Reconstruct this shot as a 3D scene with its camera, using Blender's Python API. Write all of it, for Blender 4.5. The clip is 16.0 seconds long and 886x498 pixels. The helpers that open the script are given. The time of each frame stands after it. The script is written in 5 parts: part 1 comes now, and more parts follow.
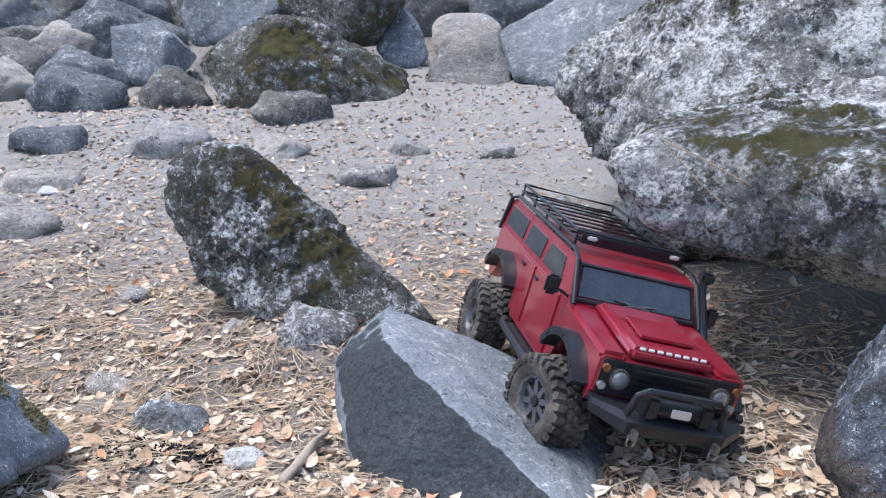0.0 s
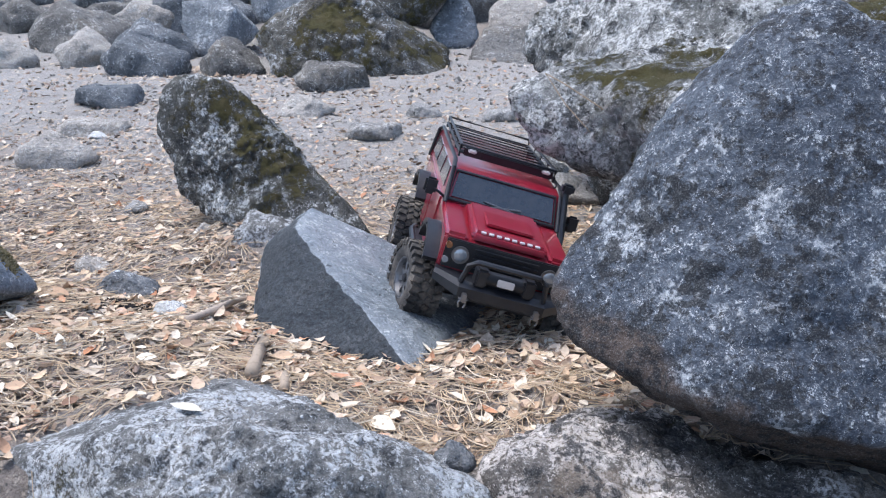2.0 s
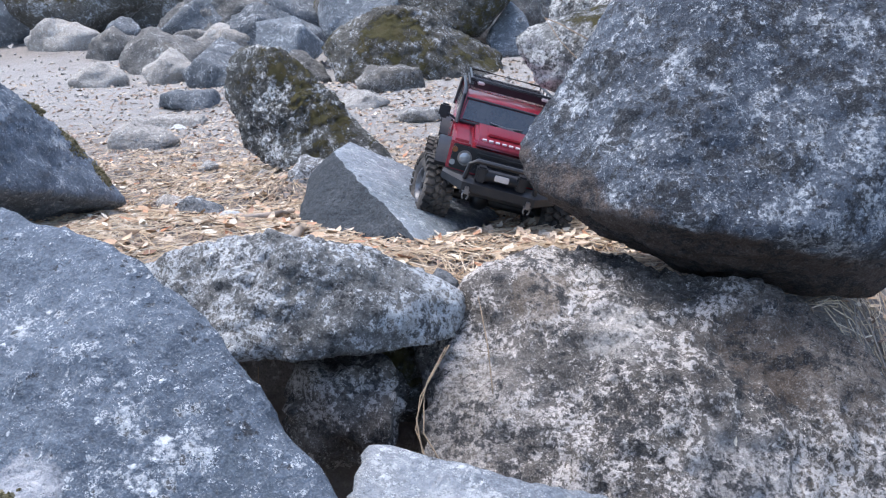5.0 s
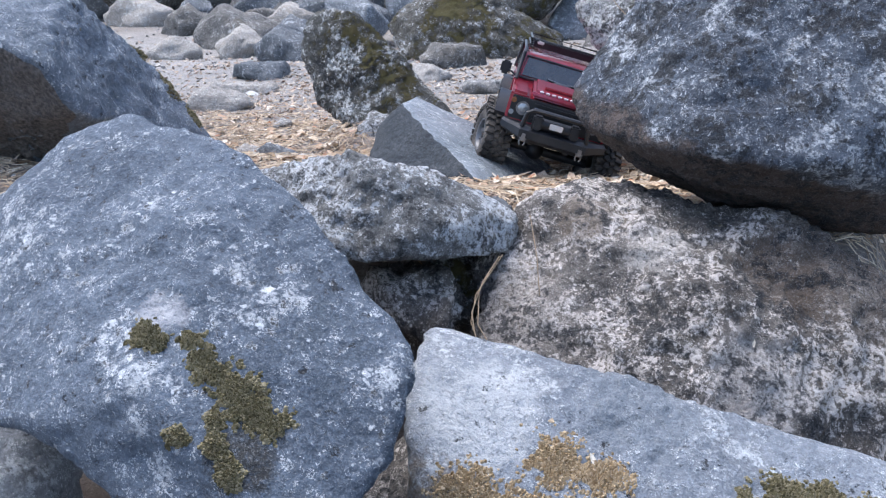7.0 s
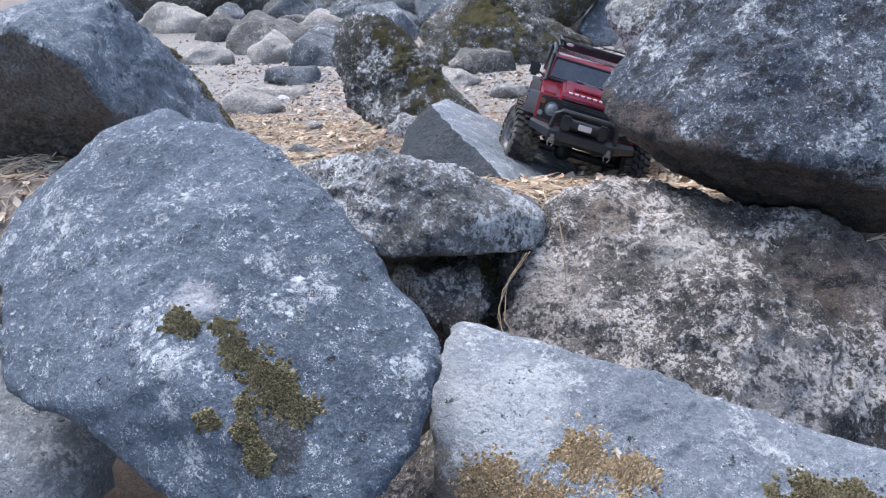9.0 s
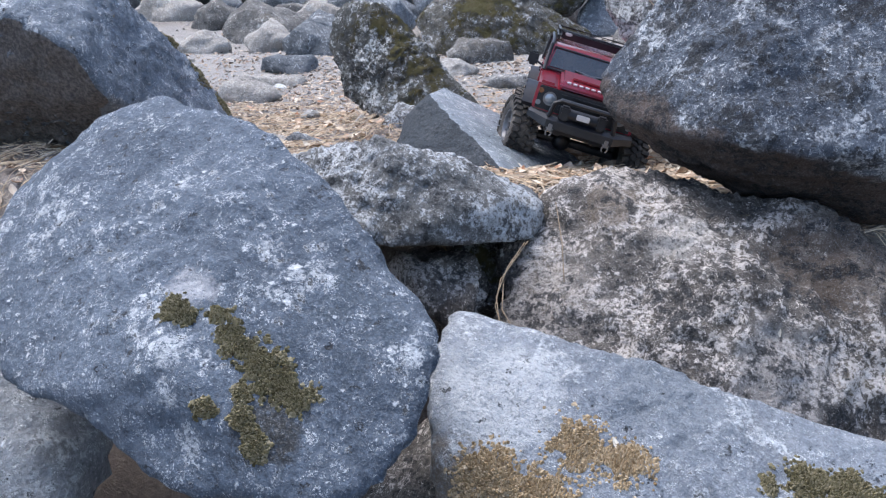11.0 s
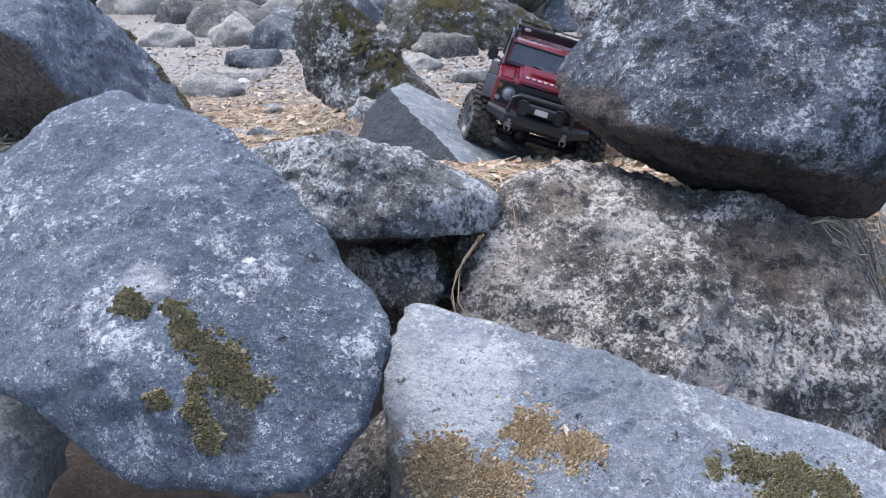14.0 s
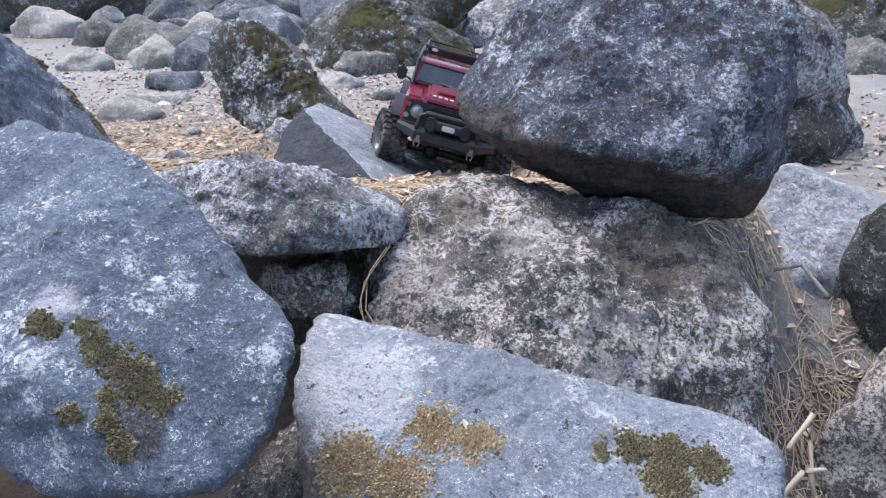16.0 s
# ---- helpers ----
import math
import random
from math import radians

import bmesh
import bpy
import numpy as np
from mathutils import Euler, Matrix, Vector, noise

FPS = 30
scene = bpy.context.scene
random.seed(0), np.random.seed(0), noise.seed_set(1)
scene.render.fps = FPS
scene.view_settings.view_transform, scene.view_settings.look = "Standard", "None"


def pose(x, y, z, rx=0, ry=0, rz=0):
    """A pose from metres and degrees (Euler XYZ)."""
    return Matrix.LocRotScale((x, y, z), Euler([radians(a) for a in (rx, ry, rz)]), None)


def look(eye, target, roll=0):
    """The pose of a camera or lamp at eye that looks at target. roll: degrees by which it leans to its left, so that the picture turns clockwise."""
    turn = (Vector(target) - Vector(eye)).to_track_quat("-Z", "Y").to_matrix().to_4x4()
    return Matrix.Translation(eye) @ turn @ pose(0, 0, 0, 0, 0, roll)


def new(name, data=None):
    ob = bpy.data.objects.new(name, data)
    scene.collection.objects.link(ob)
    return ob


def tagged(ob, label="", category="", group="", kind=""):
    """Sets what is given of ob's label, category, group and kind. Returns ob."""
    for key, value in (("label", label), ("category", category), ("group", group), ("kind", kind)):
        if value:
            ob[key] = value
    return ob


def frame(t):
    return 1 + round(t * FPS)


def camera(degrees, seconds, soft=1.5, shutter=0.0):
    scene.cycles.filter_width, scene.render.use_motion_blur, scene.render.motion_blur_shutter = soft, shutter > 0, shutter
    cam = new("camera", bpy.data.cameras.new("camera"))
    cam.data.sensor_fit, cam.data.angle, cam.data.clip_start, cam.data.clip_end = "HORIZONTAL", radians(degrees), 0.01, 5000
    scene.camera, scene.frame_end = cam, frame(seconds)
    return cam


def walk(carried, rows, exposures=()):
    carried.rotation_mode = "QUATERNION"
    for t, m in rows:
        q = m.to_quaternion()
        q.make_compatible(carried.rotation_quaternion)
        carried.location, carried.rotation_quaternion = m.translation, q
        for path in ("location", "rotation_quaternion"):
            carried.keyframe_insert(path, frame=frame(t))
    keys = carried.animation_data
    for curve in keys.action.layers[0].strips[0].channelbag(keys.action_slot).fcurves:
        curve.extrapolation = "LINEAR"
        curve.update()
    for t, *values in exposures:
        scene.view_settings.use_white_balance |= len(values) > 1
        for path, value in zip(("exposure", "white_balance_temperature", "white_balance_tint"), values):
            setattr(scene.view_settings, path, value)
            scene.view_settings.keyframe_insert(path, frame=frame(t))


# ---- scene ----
cam = camera(55.7, 16.0, soft=1.2)
PATH = [
    (0, (0.093, 0.017, 0.634), (-0.028, 1.903, -0.021), -2.0),
    (0.5, (0.144, -0.003, 0.642), (0.043, 1.893, 0.013), -1.4),
    (1, (0.227, -0.077, 0.616), (0.054, 1.812, -0.019), -0.9),
    (1.5, (0.319, -0.144, 0.598), (0.051, 1.727, -0.056), -0.9),
    (1.7, (0.352, -0.172, 0.588), (0.062, 1.693, -0.074), -1.1),
    (2, (0.397, -0.207, 0.569), (0.076, 1.653, -0.093), -1.2),
    (2.5, (0.444, -0.267, 0.559), (0.079, 1.58, -0.116), -2.2),
    (3, (0.458, -0.242, 0.523), (0.09, 1.604, -0.151), -3.0),
    (3.2, (0.458, -0.228, 0.512), (0.083, 1.624, -0.142), -2.9),
    (5.3, (0.565, -0.513, 0.435), (0.046, 1.332, -0.136), -3.3),
    (5.5, (0.573, -0.536, 0.43), (0.041, 1.308, -0.132), -2.9),
    (5.7, (0.583, -0.555, 0.413), (0.021, 1.282, -0.144), -2.9),
    (6, (0.585, -0.585, 0.4), (0.004, 1.248, -0.152), -2.1),
    (6.5, (0.58, -0.612, 0.397), (-0.02, 1.206, -0.183), -2.7),
    (7, (0.584, -0.616, 0.392), (-0.038, 1.188, -0.206), -2.6),
    (7.5, (0.602, -0.611, 0.383), (-0.069, 1.181, -0.2), -1.9),
    (8, (0.595, -0.607, 0.385), (-0.097, 1.182, -0.182), -2.0),
    (8.5, (0.592, -0.615, 0.382), (-0.102, 1.174, -0.182), -2.3),
    (9, (0.587, -0.627, 0.38), (-0.098, 1.161, -0.198), -2.6),
    (11.5, (0.585, -0.626, 0.377), (-0.091, 1.158, -0.224), -2.1),
    (12, (0.592, -0.628, 0.376), (-0.086, 1.156, -0.224), -1.9),
    (12.5, (0.597, -0.628, 0.377), (-0.075, 1.156, -0.227), -1.9),
    (13, (0.595, -0.627, 0.378), (-0.064, 1.163, -0.224), -2.0),
    (13.5, (0.605, -0.629, 0.38), (-0.028, 1.169, -0.227), -1.9),
    (14, (0.604, -0.633, 0.379), (-0.001, 1.171, -0.235), -1.9),
    (14.5, (0.609, -0.627, 0.386), (0.029, 1.189, -0.216), -2.1),
    (15, (0.624, -0.638, 0.392), (0.059, 1.189, -0.191), -2.4),
    (15.5, (0.639, -0.663, 0.394), (0.113, 1.176, -0.189), -2.8),
    (16, (0.66, -0.681, 0.392), (0.199, 1.174, -0.195), -2.8),
]
walk(cam, [(t, look(eye, target, roll)) for t, eye, target, roll in PATH], [(0.0, 1.24, 6150, 9), (2.0, 1.22, 6100, 9), (3.2, 1.18, 6100, 9), (5.3, 1.4, 6100, 10), (6.5, 1.38, 6100, 10), (8.0, 1.3, 6150, 10), (13.5, 1.27, 6200, 10), (16.0, 1.36, 6200, 11)])

# ---- light ----
SUN_DIR = (-0.28, 0.08, 0.95)
world = bpy.data.worlds.new("sky")
scene.world = world
world.use_nodes = True
wn = world.node_tree.nodes
sky = wn.new("ShaderNodeTexSky")
sky.sky_type, sky.sun_disc = "NISHITA", False
sky.sun_elevation, sky.sun_rotation = radians(73), radians(-74)
sky.air_density, sky.dust_density, sky.ozone_density = 1.0, 2.5, 1.0
world.node_tree.links.new(sky.outputs[0], wn["Background"].inputs[0])
wn["Background"].inputs[1].default_value = 0.14
sun = new("sun", bpy.data.lights.new("sun", "SUN"))
sun.data.energy, sun.data.angle, sun.data.color = 1.45, radians(30), (1.0, 0.965, 0.93)
sun.matrix_world = look(SUN_DIR, (0, 0, 0))

# ---- materials ----


def material(name, rough=0.8, metal=0.0, colour=None):
    m = bpy.data.materials.new(name)
    m.use_nodes = True
    b = m.node_tree.nodes["Principled BSDF"]
    b.inputs["Roughness"].default_value, b.inputs["Metallic"].default_value = rough, metal
    if colour:
        b.inputs["Base Color"].default_value = (*colour, 1)
    return m, m.node_tree.nodes, m.node_tree.links, b


def plug(links, value, socket):
    if isinstance(value, bpy.types.NodeSocket):
        links.new(value, socket)
    elif value is not None:
        socket.default_value = value


def noise_of(nodes, links, vec, scale, detail=6.0, rough=0.6, warp=0.0):
    n = nodes.new("ShaderNodeTexNoise")
    for key, v in (("Scale", scale), ("Detail", detail), ("Roughness", rough), ("Distortion", warp)):
        n.inputs[key].default_value = v
    links.new(vec, n.inputs["Vector"])
    return n.outputs["Fac"]


def calc(nodes, links, op, a, b=None, c=None, clamp=False):
    n = nodes.new("ShaderNodeMath")
    n.operation, n.use_clamp = op, clamp
    for v, s in zip((a, b, c), n.inputs):
        plug(links, v, s)
    return n.outputs[0]


def step(nodes, links, value, lo, hi):
    n = nodes.new("ShaderNodeMapRange")
    n.interpolation_type = "SMOOTHSTEP"
    links.new(value, n.inputs["Value"])
    n.inputs["From Min"].default_value, n.inputs["From Max"].default_value = lo, hi
    return n.outputs[0]


def mix(nodes, links, fac, a, b):
    n = nodes.new("ShaderNodeMix")
    n.data_type = "RGBA"
    plug(links, fac, n.inputs["Factor"])
    for v, s in ((a, n.inputs[6]), (b, n.inputs[7])):
        plug(links, v if isinstance(v, bpy.types.NodeSocket) else (*v, 1), s)
    return n.outputs[2]


def bump(nodes, links, b, height, strength, distance):
    n = nodes.new("ShaderNodeBump")
    n.inputs["Strength"].default_value, n.inputs["Distance"].default_value = strength, distance
    links.new(height, n.inputs["Height"])
    links.new(n.outputs[0], b.inputs["Normal"])


def place_vector(nodes, links, shift=True, world_space=False):
    """Metres on the thing itself, shifted at random from thing to thing."""
    tc = nodes.new("ShaderNodeTexCoord") if not world_space else nodes.new("ShaderNodeNewGeometry")
    vec = tc.outputs["Object"] if not world_space else tc.outputs["Position"]
    if shift:
        info = nodes.new("ShaderNodeObjectInfo")
        add = nodes.new("ShaderNodeVectorMath")
        add.operation = "MULTIPLY_ADD"
        comb = nodes.new("ShaderNodeCombineXYZ")
        for i, k in enumerate((31.0, 17.0, 53.0)):
            links.new(calc(nodes, links, "MULTIPLY", info.outputs["Random"], k), comb.inputs[i])
        add.inputs[1].default_value = (1, 1, 1)
        links.new(vec, add.inputs[0])
        links.new(comb.outputs[0], add.inputs[2])
        vec = add.outputs[0]
    return vec


def warped(nodes, links, vec, scale, amount):
    """The same places pushed about by noise, for ragged outlines."""
    n = nodes.new("ShaderNodeTexNoise")
    n.inputs["Scale"].default_value, n.inputs["Detail"].default_value, n.inputs["Roughness"].default_value = scale, 4.0, 0.65
    links.new(vec, n.inputs["Vector"])
    off, out = nodes.new("ShaderNodeVectorMath"), nodes.new("ShaderNodeVectorMath")
    off.operation, out.operation = "SUBTRACT", "MULTIPLY_ADD"
    links.new(n.outputs["Color"], off.inputs[0])
    off.inputs[1].default_value = (0.5, 0.5, 0.5)
    links.new(off.outputs[0], out.inputs[0])
    out.inputs[1].default_value = (amount, amount, amount)
    links.new(vec, out.inputs[2])
    return out.outputs[0]


def spots(nodes, links, vec, scale, keep, soft=0.12, reach=0.55, mask=None, sway=1.6):
    """Scattered ragged spots: a share of the cells holds one each; mask makes them crowd together."""
    v = nodes.new("ShaderNodeTexVoronoi")
    v.inputs["Scale"].default_value = scale
    links.new(vec, v.inputs["Vector"])
    sep = nodes.new("ShaderNodeSeparateColor")
    links.new(v.outputs["Color"], sep.inputs[0])
    chance = sep.outputs[0]
    if mask is not None:
        chance = calc(nodes, links, "ADD", chance, calc(nodes, links, "MULTIPLY", calc(nodes, links, "SUBTRACT", mask, 0.5), sway))
    r = calc(nodes, links, "MINIMUM", calc(nodes, links, "MULTIPLY", calc(nodes, links, "SUBTRACT", chance, 1 - keep), reach / max(keep, 0.15)), reach * 1.3)
    return step(nodes, links, calc(nodes, links, "SUBTRACT", r, v.outputs["Distance"]), 0.0, soft)


def stone(name, dark, light, lichen=0.5, moss=0.0, black=0.4, size=1.0, fleck=0.5, shade_earth_way=None, shade_earth_colour=(0.05, 0.055, 0.06), soil=None, lichen_colour=(0.52, 0.54, 0.56), moss_colour=(0.08, 0.07, 0.026), warm=(0.2, 0.16, 0.11), warmth=0.3, stains_and_shade=(), crisp=0.05):
    """Granite: smooth grey planes, ragged spots and crusts of pale lichen, dark pits, moss on what faces up.
    Stains and painted shade are (middle on the rock, radius, colour, strength)."""
    m, nodes, links, b = material(name, 0.88)
    vec = place_vector(nodes, links)
    rag = warped(nodes, links, vec, 170 / size, 0.034 * size)
    lumps = noise_of(nodes, links, vec, 62 / size, 4, 0.6)
    tone = noise_of(nodes, links, vec, 4.5 / size, 3, 0.55)
    big = noise_of(nodes, links, vec, 9 / size, 7, 0.62)
    mid = noise_of(nodes, links, vec, 30 / size, 8, 0.68)
    fine = noise_of(nodes, links, vec, 150 / size, 5, 0.7)
    grain = noise_of(nodes, links, vec, 460 / size, 3, 0.6)
    col = mix(nodes, links, calc(nodes, links, "ADD", calc(nodes, links, "MULTIPLY", step(nodes, links, tone, 0.36, 0.64), 0.5), calc(nodes, links, "MULTIPLY", step(nodes, links, mid, 0.34, 0.66), 0.5)), dark, light)
    col = mix(nodes, links, calc(nodes, links, "MULTIPLY", step(nodes, links, fine, 0.5, 0.64), 0.4), col, tuple(1.4 * v for v in light))
    col = mix(nodes, links, calc(nodes, links, "MULTIPLY", step(nodes, links, fine, 0.48, 0.34), 0.5), col, tuple(0.6 * v for v in dark))
    col = mix(nodes, links, calc(nodes, links, "MULTIPLY", step(nodes, links, big, 0.48, 0.66), warmth), col, warm)
    # pale crusts: ragged fields broken into grains
    field = calc(nodes, links, "ADD", calc(nodes, links, "MULTIPLY", big, 0.5), calc(nodes, links, "MULTIPLY", noise_of(nodes, links, vec, 44 / size, 9, 0.74), 0.5))
    edge = 0.63 - 0.2 * lichen
    crust = calc(nodes, links, "MULTIPLY", step(nodes, links, field, edge, edge + crisp), step(nodes, links, fine, 0.47 - 1.4 * crisp, 0.48 + 1.4 * crisp))
    col = mix(nodes, links, calc(nodes, links, "MULTIPLY", crust, 0.8), col, lichen_colour)
    pale = tuple(min(0.8, 1.4 * v) for v in lichen_colour)
    dots = calc(nodes, links, "MAXIMUM", calc(nodes, links, "MULTIPLY", spots(nodes, links, rag, 82 / size, 0.03 + 0.14 * fleck, 0.3, 0.5, big, 2.6), 0.75), spots(nodes, links, rag, 230 / size, 0.1 + 0.36 * fleck, 0.25, 0.55, mid, 2.2))
    flakes = step(nodes, links, calc(nodes, links, "ADD", lumps, calc(nodes, links, "MULTIPLY", calc(nodes, links, "SUBTRACT", fine, 0.5), 0.8)), 0.76 - 0.12 * fleck, 0.84 - 0.12 * fleck)
    dots = calc(nodes, links, "MAXIMUM", dots, calc(nodes, links, "MULTIPLY", flakes, 0.85))
    col = mix(nodes, links, calc(nodes, links, "MULTIPLY", dots, 0.85), col, pale)
    for (sx, sy, sz), radius, colour, strength in stains_and_shade:
        far = nodes.new("ShaderNodeVectorMath")
        far.operation = "DISTANCE"
        links.new(nodes.new("ShaderNodeTexCoord").outputs["Object"], far.inputs[0])
        far.inputs[1].default_value = (sx, sy, sz)
        rim = calc(nodes, links, "ADD", far.outputs["Value"], calc(nodes, links, "ADD", calc(nodes, links, "MULTIPLY", calc(nodes, links, "SUBTRACT", mid, 0.5), 2.4 * radius), calc(nodes, links, "MULTIPLY", calc(nodes, links, "SUBTRACT", fine, 0.5), 1.2 * radius)))
        area = step(nodes, links, rim, radius * 1.2, radius * 0.7)
        col = mix(nodes, links, calc(nodes, links, "MULTIPLY", area, calc(nodes, links, "MULTIPLY", step(nodes, links, fine, 0.25, 0.55), strength)), col, colour)
    if soil is not None:
        # earth-brown crust up to the old, slanting soil line
        sep0 = nodes.new("ShaderNodeSeparateXYZ")
        links.new(nodes.new("ShaderNodeTexCoord").outputs["Object"], sep0.inputs[0])
        line = calc(nodes, links, "ADD", calc(nodes, links, "ADD", sep0.outputs["Z"], calc(nodes, links, "MULTIPLY", sep0.outputs["X"], 0.28)), calc(nodes, links, "MULTIPLY", calc(nodes, links, "SUBTRACT", big, 0.5), 0.1))
        earth = mix(nodes, links, mid, (0.035, 0.024, 0.018), (0.125, 0.088, 0.068))
        col = mix(nodes, links, calc(nodes, links, "MULTIPLY", step(nodes, links, line, soil + 0.008, soil - 0.008), 0.88), col, earth)
    # dark crusts and pits
    spot = calc(nodes, links, "ADD", calc(nodes, links, "MULTIPLY", noise_of(nodes, links, vec, 17 / size, 6, 0.7), 0.5), calc(nodes, links, "MULTIPLY", noise_of(nodes, links, vec, 80 / size, 6, 0.75), 0.5))
    edge = 0.67 - 0.2 * black
    crusts = step(nodes, links, spot, edge, edge + 0.06)
    pits = spots(nodes, links, rag, 82 / size, 0.1 + 0.2 * black, 0.08, 0.42)
    col = mix(nodes, links, calc(nodes, links, "MULTIPLY", calc(nodes, links, "MAXIMUM", crusts, pits), 0.88), col, (0.022, 0.023, 0.026))
    col = mix(nodes, links, calc(nodes, links, "MULTIPLY", step(nodes, links, grain, 0.5, 0.68), 0.16), col, (0.6, 0.6, 0.6))
    col = mix(nodes, links, calc(nodes, links, "MULTIPLY", step(nodes, links, grain, 0.44, 0.3), 0.35), col, (0.03, 0.03, 0.035))
    height = calc(nodes, links, "ADD", calc(nodes, links, "MULTIPLY", fine, 0.45), calc(nodes, links, "ADD", calc(nodes, links, "MULTIPLY", grain, 0.2), calc(nodes, links, "SUBTRACT", calc(nodes, links, "ADD", calc(nodes, links, "ADD", calc(nodes, links, "MULTIPLY", mid, 1.1), calc(nodes, links, "MULTIPLY", lumps, 0.9)), calc(nodes, links, "MULTIPLY", dots, 0.12)), calc(nodes, links, "MULTIPLY", pits, 0.7))))
    if shade_earth_way:
        # faces along this way get earth colour; on the wedge, shade is painted in
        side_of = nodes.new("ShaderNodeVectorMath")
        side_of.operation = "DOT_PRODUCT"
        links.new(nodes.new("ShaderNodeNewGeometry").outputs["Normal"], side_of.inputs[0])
        side_of.inputs[1].default_value = Vector(shade_earth_way).normalized()
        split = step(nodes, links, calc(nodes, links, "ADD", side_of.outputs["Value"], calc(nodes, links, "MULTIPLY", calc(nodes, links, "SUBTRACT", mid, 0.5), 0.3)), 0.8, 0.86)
        shade_earth_tone = mix(nodes, links, step(nodes, links, fine, 0.35, 0.68), tuple(0.6 * v for v in shade_earth_colour), tuple(1.7 * v for v in shade_earth_colour))
        col = mix(nodes, links, calc(nodes, links, "MULTIPLY", split, 0.88), col, shade_earth_tone)
    if moss:
        geo = nodes.new("ShaderNodeNewGeometry")
        sep = nodes.new("ShaderNodeSeparateXYZ")
        links.new(geo.outputs["Normal"], sep.inputs[0])
        up = calc(nodes, links, "MULTIPLY", sep.outputs["Z"], 0.05)
        area = calc(nodes, links, "ADD", up, calc(nodes, links, "ADD", calc(nodes, links, "MULTIPLY", noise_of(nodes, links, vec, 6.5 / size, 5, 0.55, 0.4), 0.55), calc(nodes, links, "MULTIPLY", noise_of(nodes, links, vec, 38 / size, 9, 0.8), 0.45)))
        edge = 0.7 - 0.3 * moss
        fur = step(nodes, links, area, edge, edge + 0.06)
        tuft = noise_of(nodes, links, vec, 300 / size, 4, 0.8)
        green = mix(nodes, links, tuft, tuple(0.3 * v for v in moss_colour), tuple(1.9 * v for v in moss_colour))
        green = mix(nodes, links, step(nodes, links, mid, 0.45, 0.7), green, (0.12, 0.098, 0.045))
        col = mix(nodes, links, fur, col, green)
        height = calc(nodes, links, "ADD", height, calc(nodes, links, "MULTIPLY", fur, calc(nodes, links, "ADD", 0.35, tuft)))
    links.new(col, b.inputs["Base Color"])
    b.inputs["Specular IOR Level"].default_value = 0.25
    bump(nodes, links, b, height, 0.95, 0.009 * size)
    return m


GREY_BLUE = stone("grey_blue_granite", (0.058, 0.075, 0.101), (0.15, 0.18, 0.223), 0.36, 0.0, 0.5, 0.8, fleck=0.85, warmth=0.0,
                  # the first patch is a darker, smoother blue-grey over the right-hand face
                  stains_and_shade=(((0.17, -0.03, -0.04), 0.075, (0.085, 0.105, 0.125), 0.55), ((0.05, -0.1, 0.045), 0.02, (0.42, 0.42, 0.44), 0.8), ((0.225, 0.04, -0.06), 0.028, (0.5, 0.52, 0.54), 0.6), ((0.16, -0.165, -0.045), 0.03, (0.03, 0.026, 0.02), 0.85)))
GREY_EARTHY = stone("grey_blue_granite_with_earthy_face", (0.09, 0.11, 0.135), (0.21, 0.24, 0.285), 0.38, 0.0, 0.36, 0.9, fleck=0.6, shade_earth_way=(0.0, -0.85, -0.45), shade_earth_colour=(0.12, 0.1, 0.085), warmth=0.0)
PALE_LICHEN = stone("pale_lichened_granite", (0.16, 0.172, 0.19), (0.34, 0.355, 0.375), 0.54, 0.05, 0.34, 1.0, fleck=0.7, warmth=0.2)
LONG_PALE = stone("pale_lichened_granite_with_brown_foot", (0.15, 0.17, 0.2), (0.29, 0.315, 0.35), 0.46, 0.0, 0.42, 0.9, fleck=0.8, warmth=0.1,
                  stains_and_shade=(((-0.13, -0.1, 0.085), 0.065, (0.5, 0.52, 0.54), 0.75), ((-0.16, -0.2, 0.03), 0.05, (0.12, 0.085, 0.05), 0.8), ((0.03, -0.03, 0.08), 0.07, (0.17, 0.195, 0.225), 0.6), ((-0.15, -0.13, 0.055), 0.014, (0.035, 0.034, 0.032), 0.9)))
LEDGE = stone("ledge_granite", (0.075, 0.076, 0.075), (0.24, 0.24, 0.238), 0.7, 0.2, 0.68, 0.8, fleck=0.95, warmth=0.25, crisp=0.03)
FACE = stone("rough_ledge_granite", (0.05, 0.044, 0.039), (0.175, 0.156, 0.14), 0.7, 0.1, 0.8, 0.9, fleck=0.95, lichen_colour=(0.58, 0.53, 0.495), warmth=0.45, crisp=0.022,
             # the two wide dark browns paint in the boulder's shade over brown rock
             stains_and_shade=(((-0.2, -0.2, 0.05), 0.08, (0.3, 0.27, 0.245), 0.6), ((-0.03, -0.14, 0.13), 0.04, (0.56, 0.52, 0.48), 0.6), ((0.02, -0.17, 0.11), 0.022, (0.025, 0.024, 0.024), 0.85), ((0.06, -0.2, 0.09), 0.03, (0.035, 0.03, 0.028), 0.7), ((-0.13, -0.11, 0.165), 0.04, (0.16, 0.125, 0.095), 0.75), ((0.2, -0.1, 0.13), 0.11, (0.085, 0.066, 0.052), 0.85), ((0.12, -0.13, 0.1), 0.06, (0.07, 0.052, 0.04), 0.8), ((0.1, -0.27, 0.03), 0.06, (0.42, 0.39, 0.37), 0.6)))
BOULDER = stone("dark_speckled_granite", (0.036, 0.043, 0.058), (0.13, 0.153, 0.188), 0.48, 0.06, 0.9, 0.75, fleck=0.95, soil=-0.05, warmth=0.05)
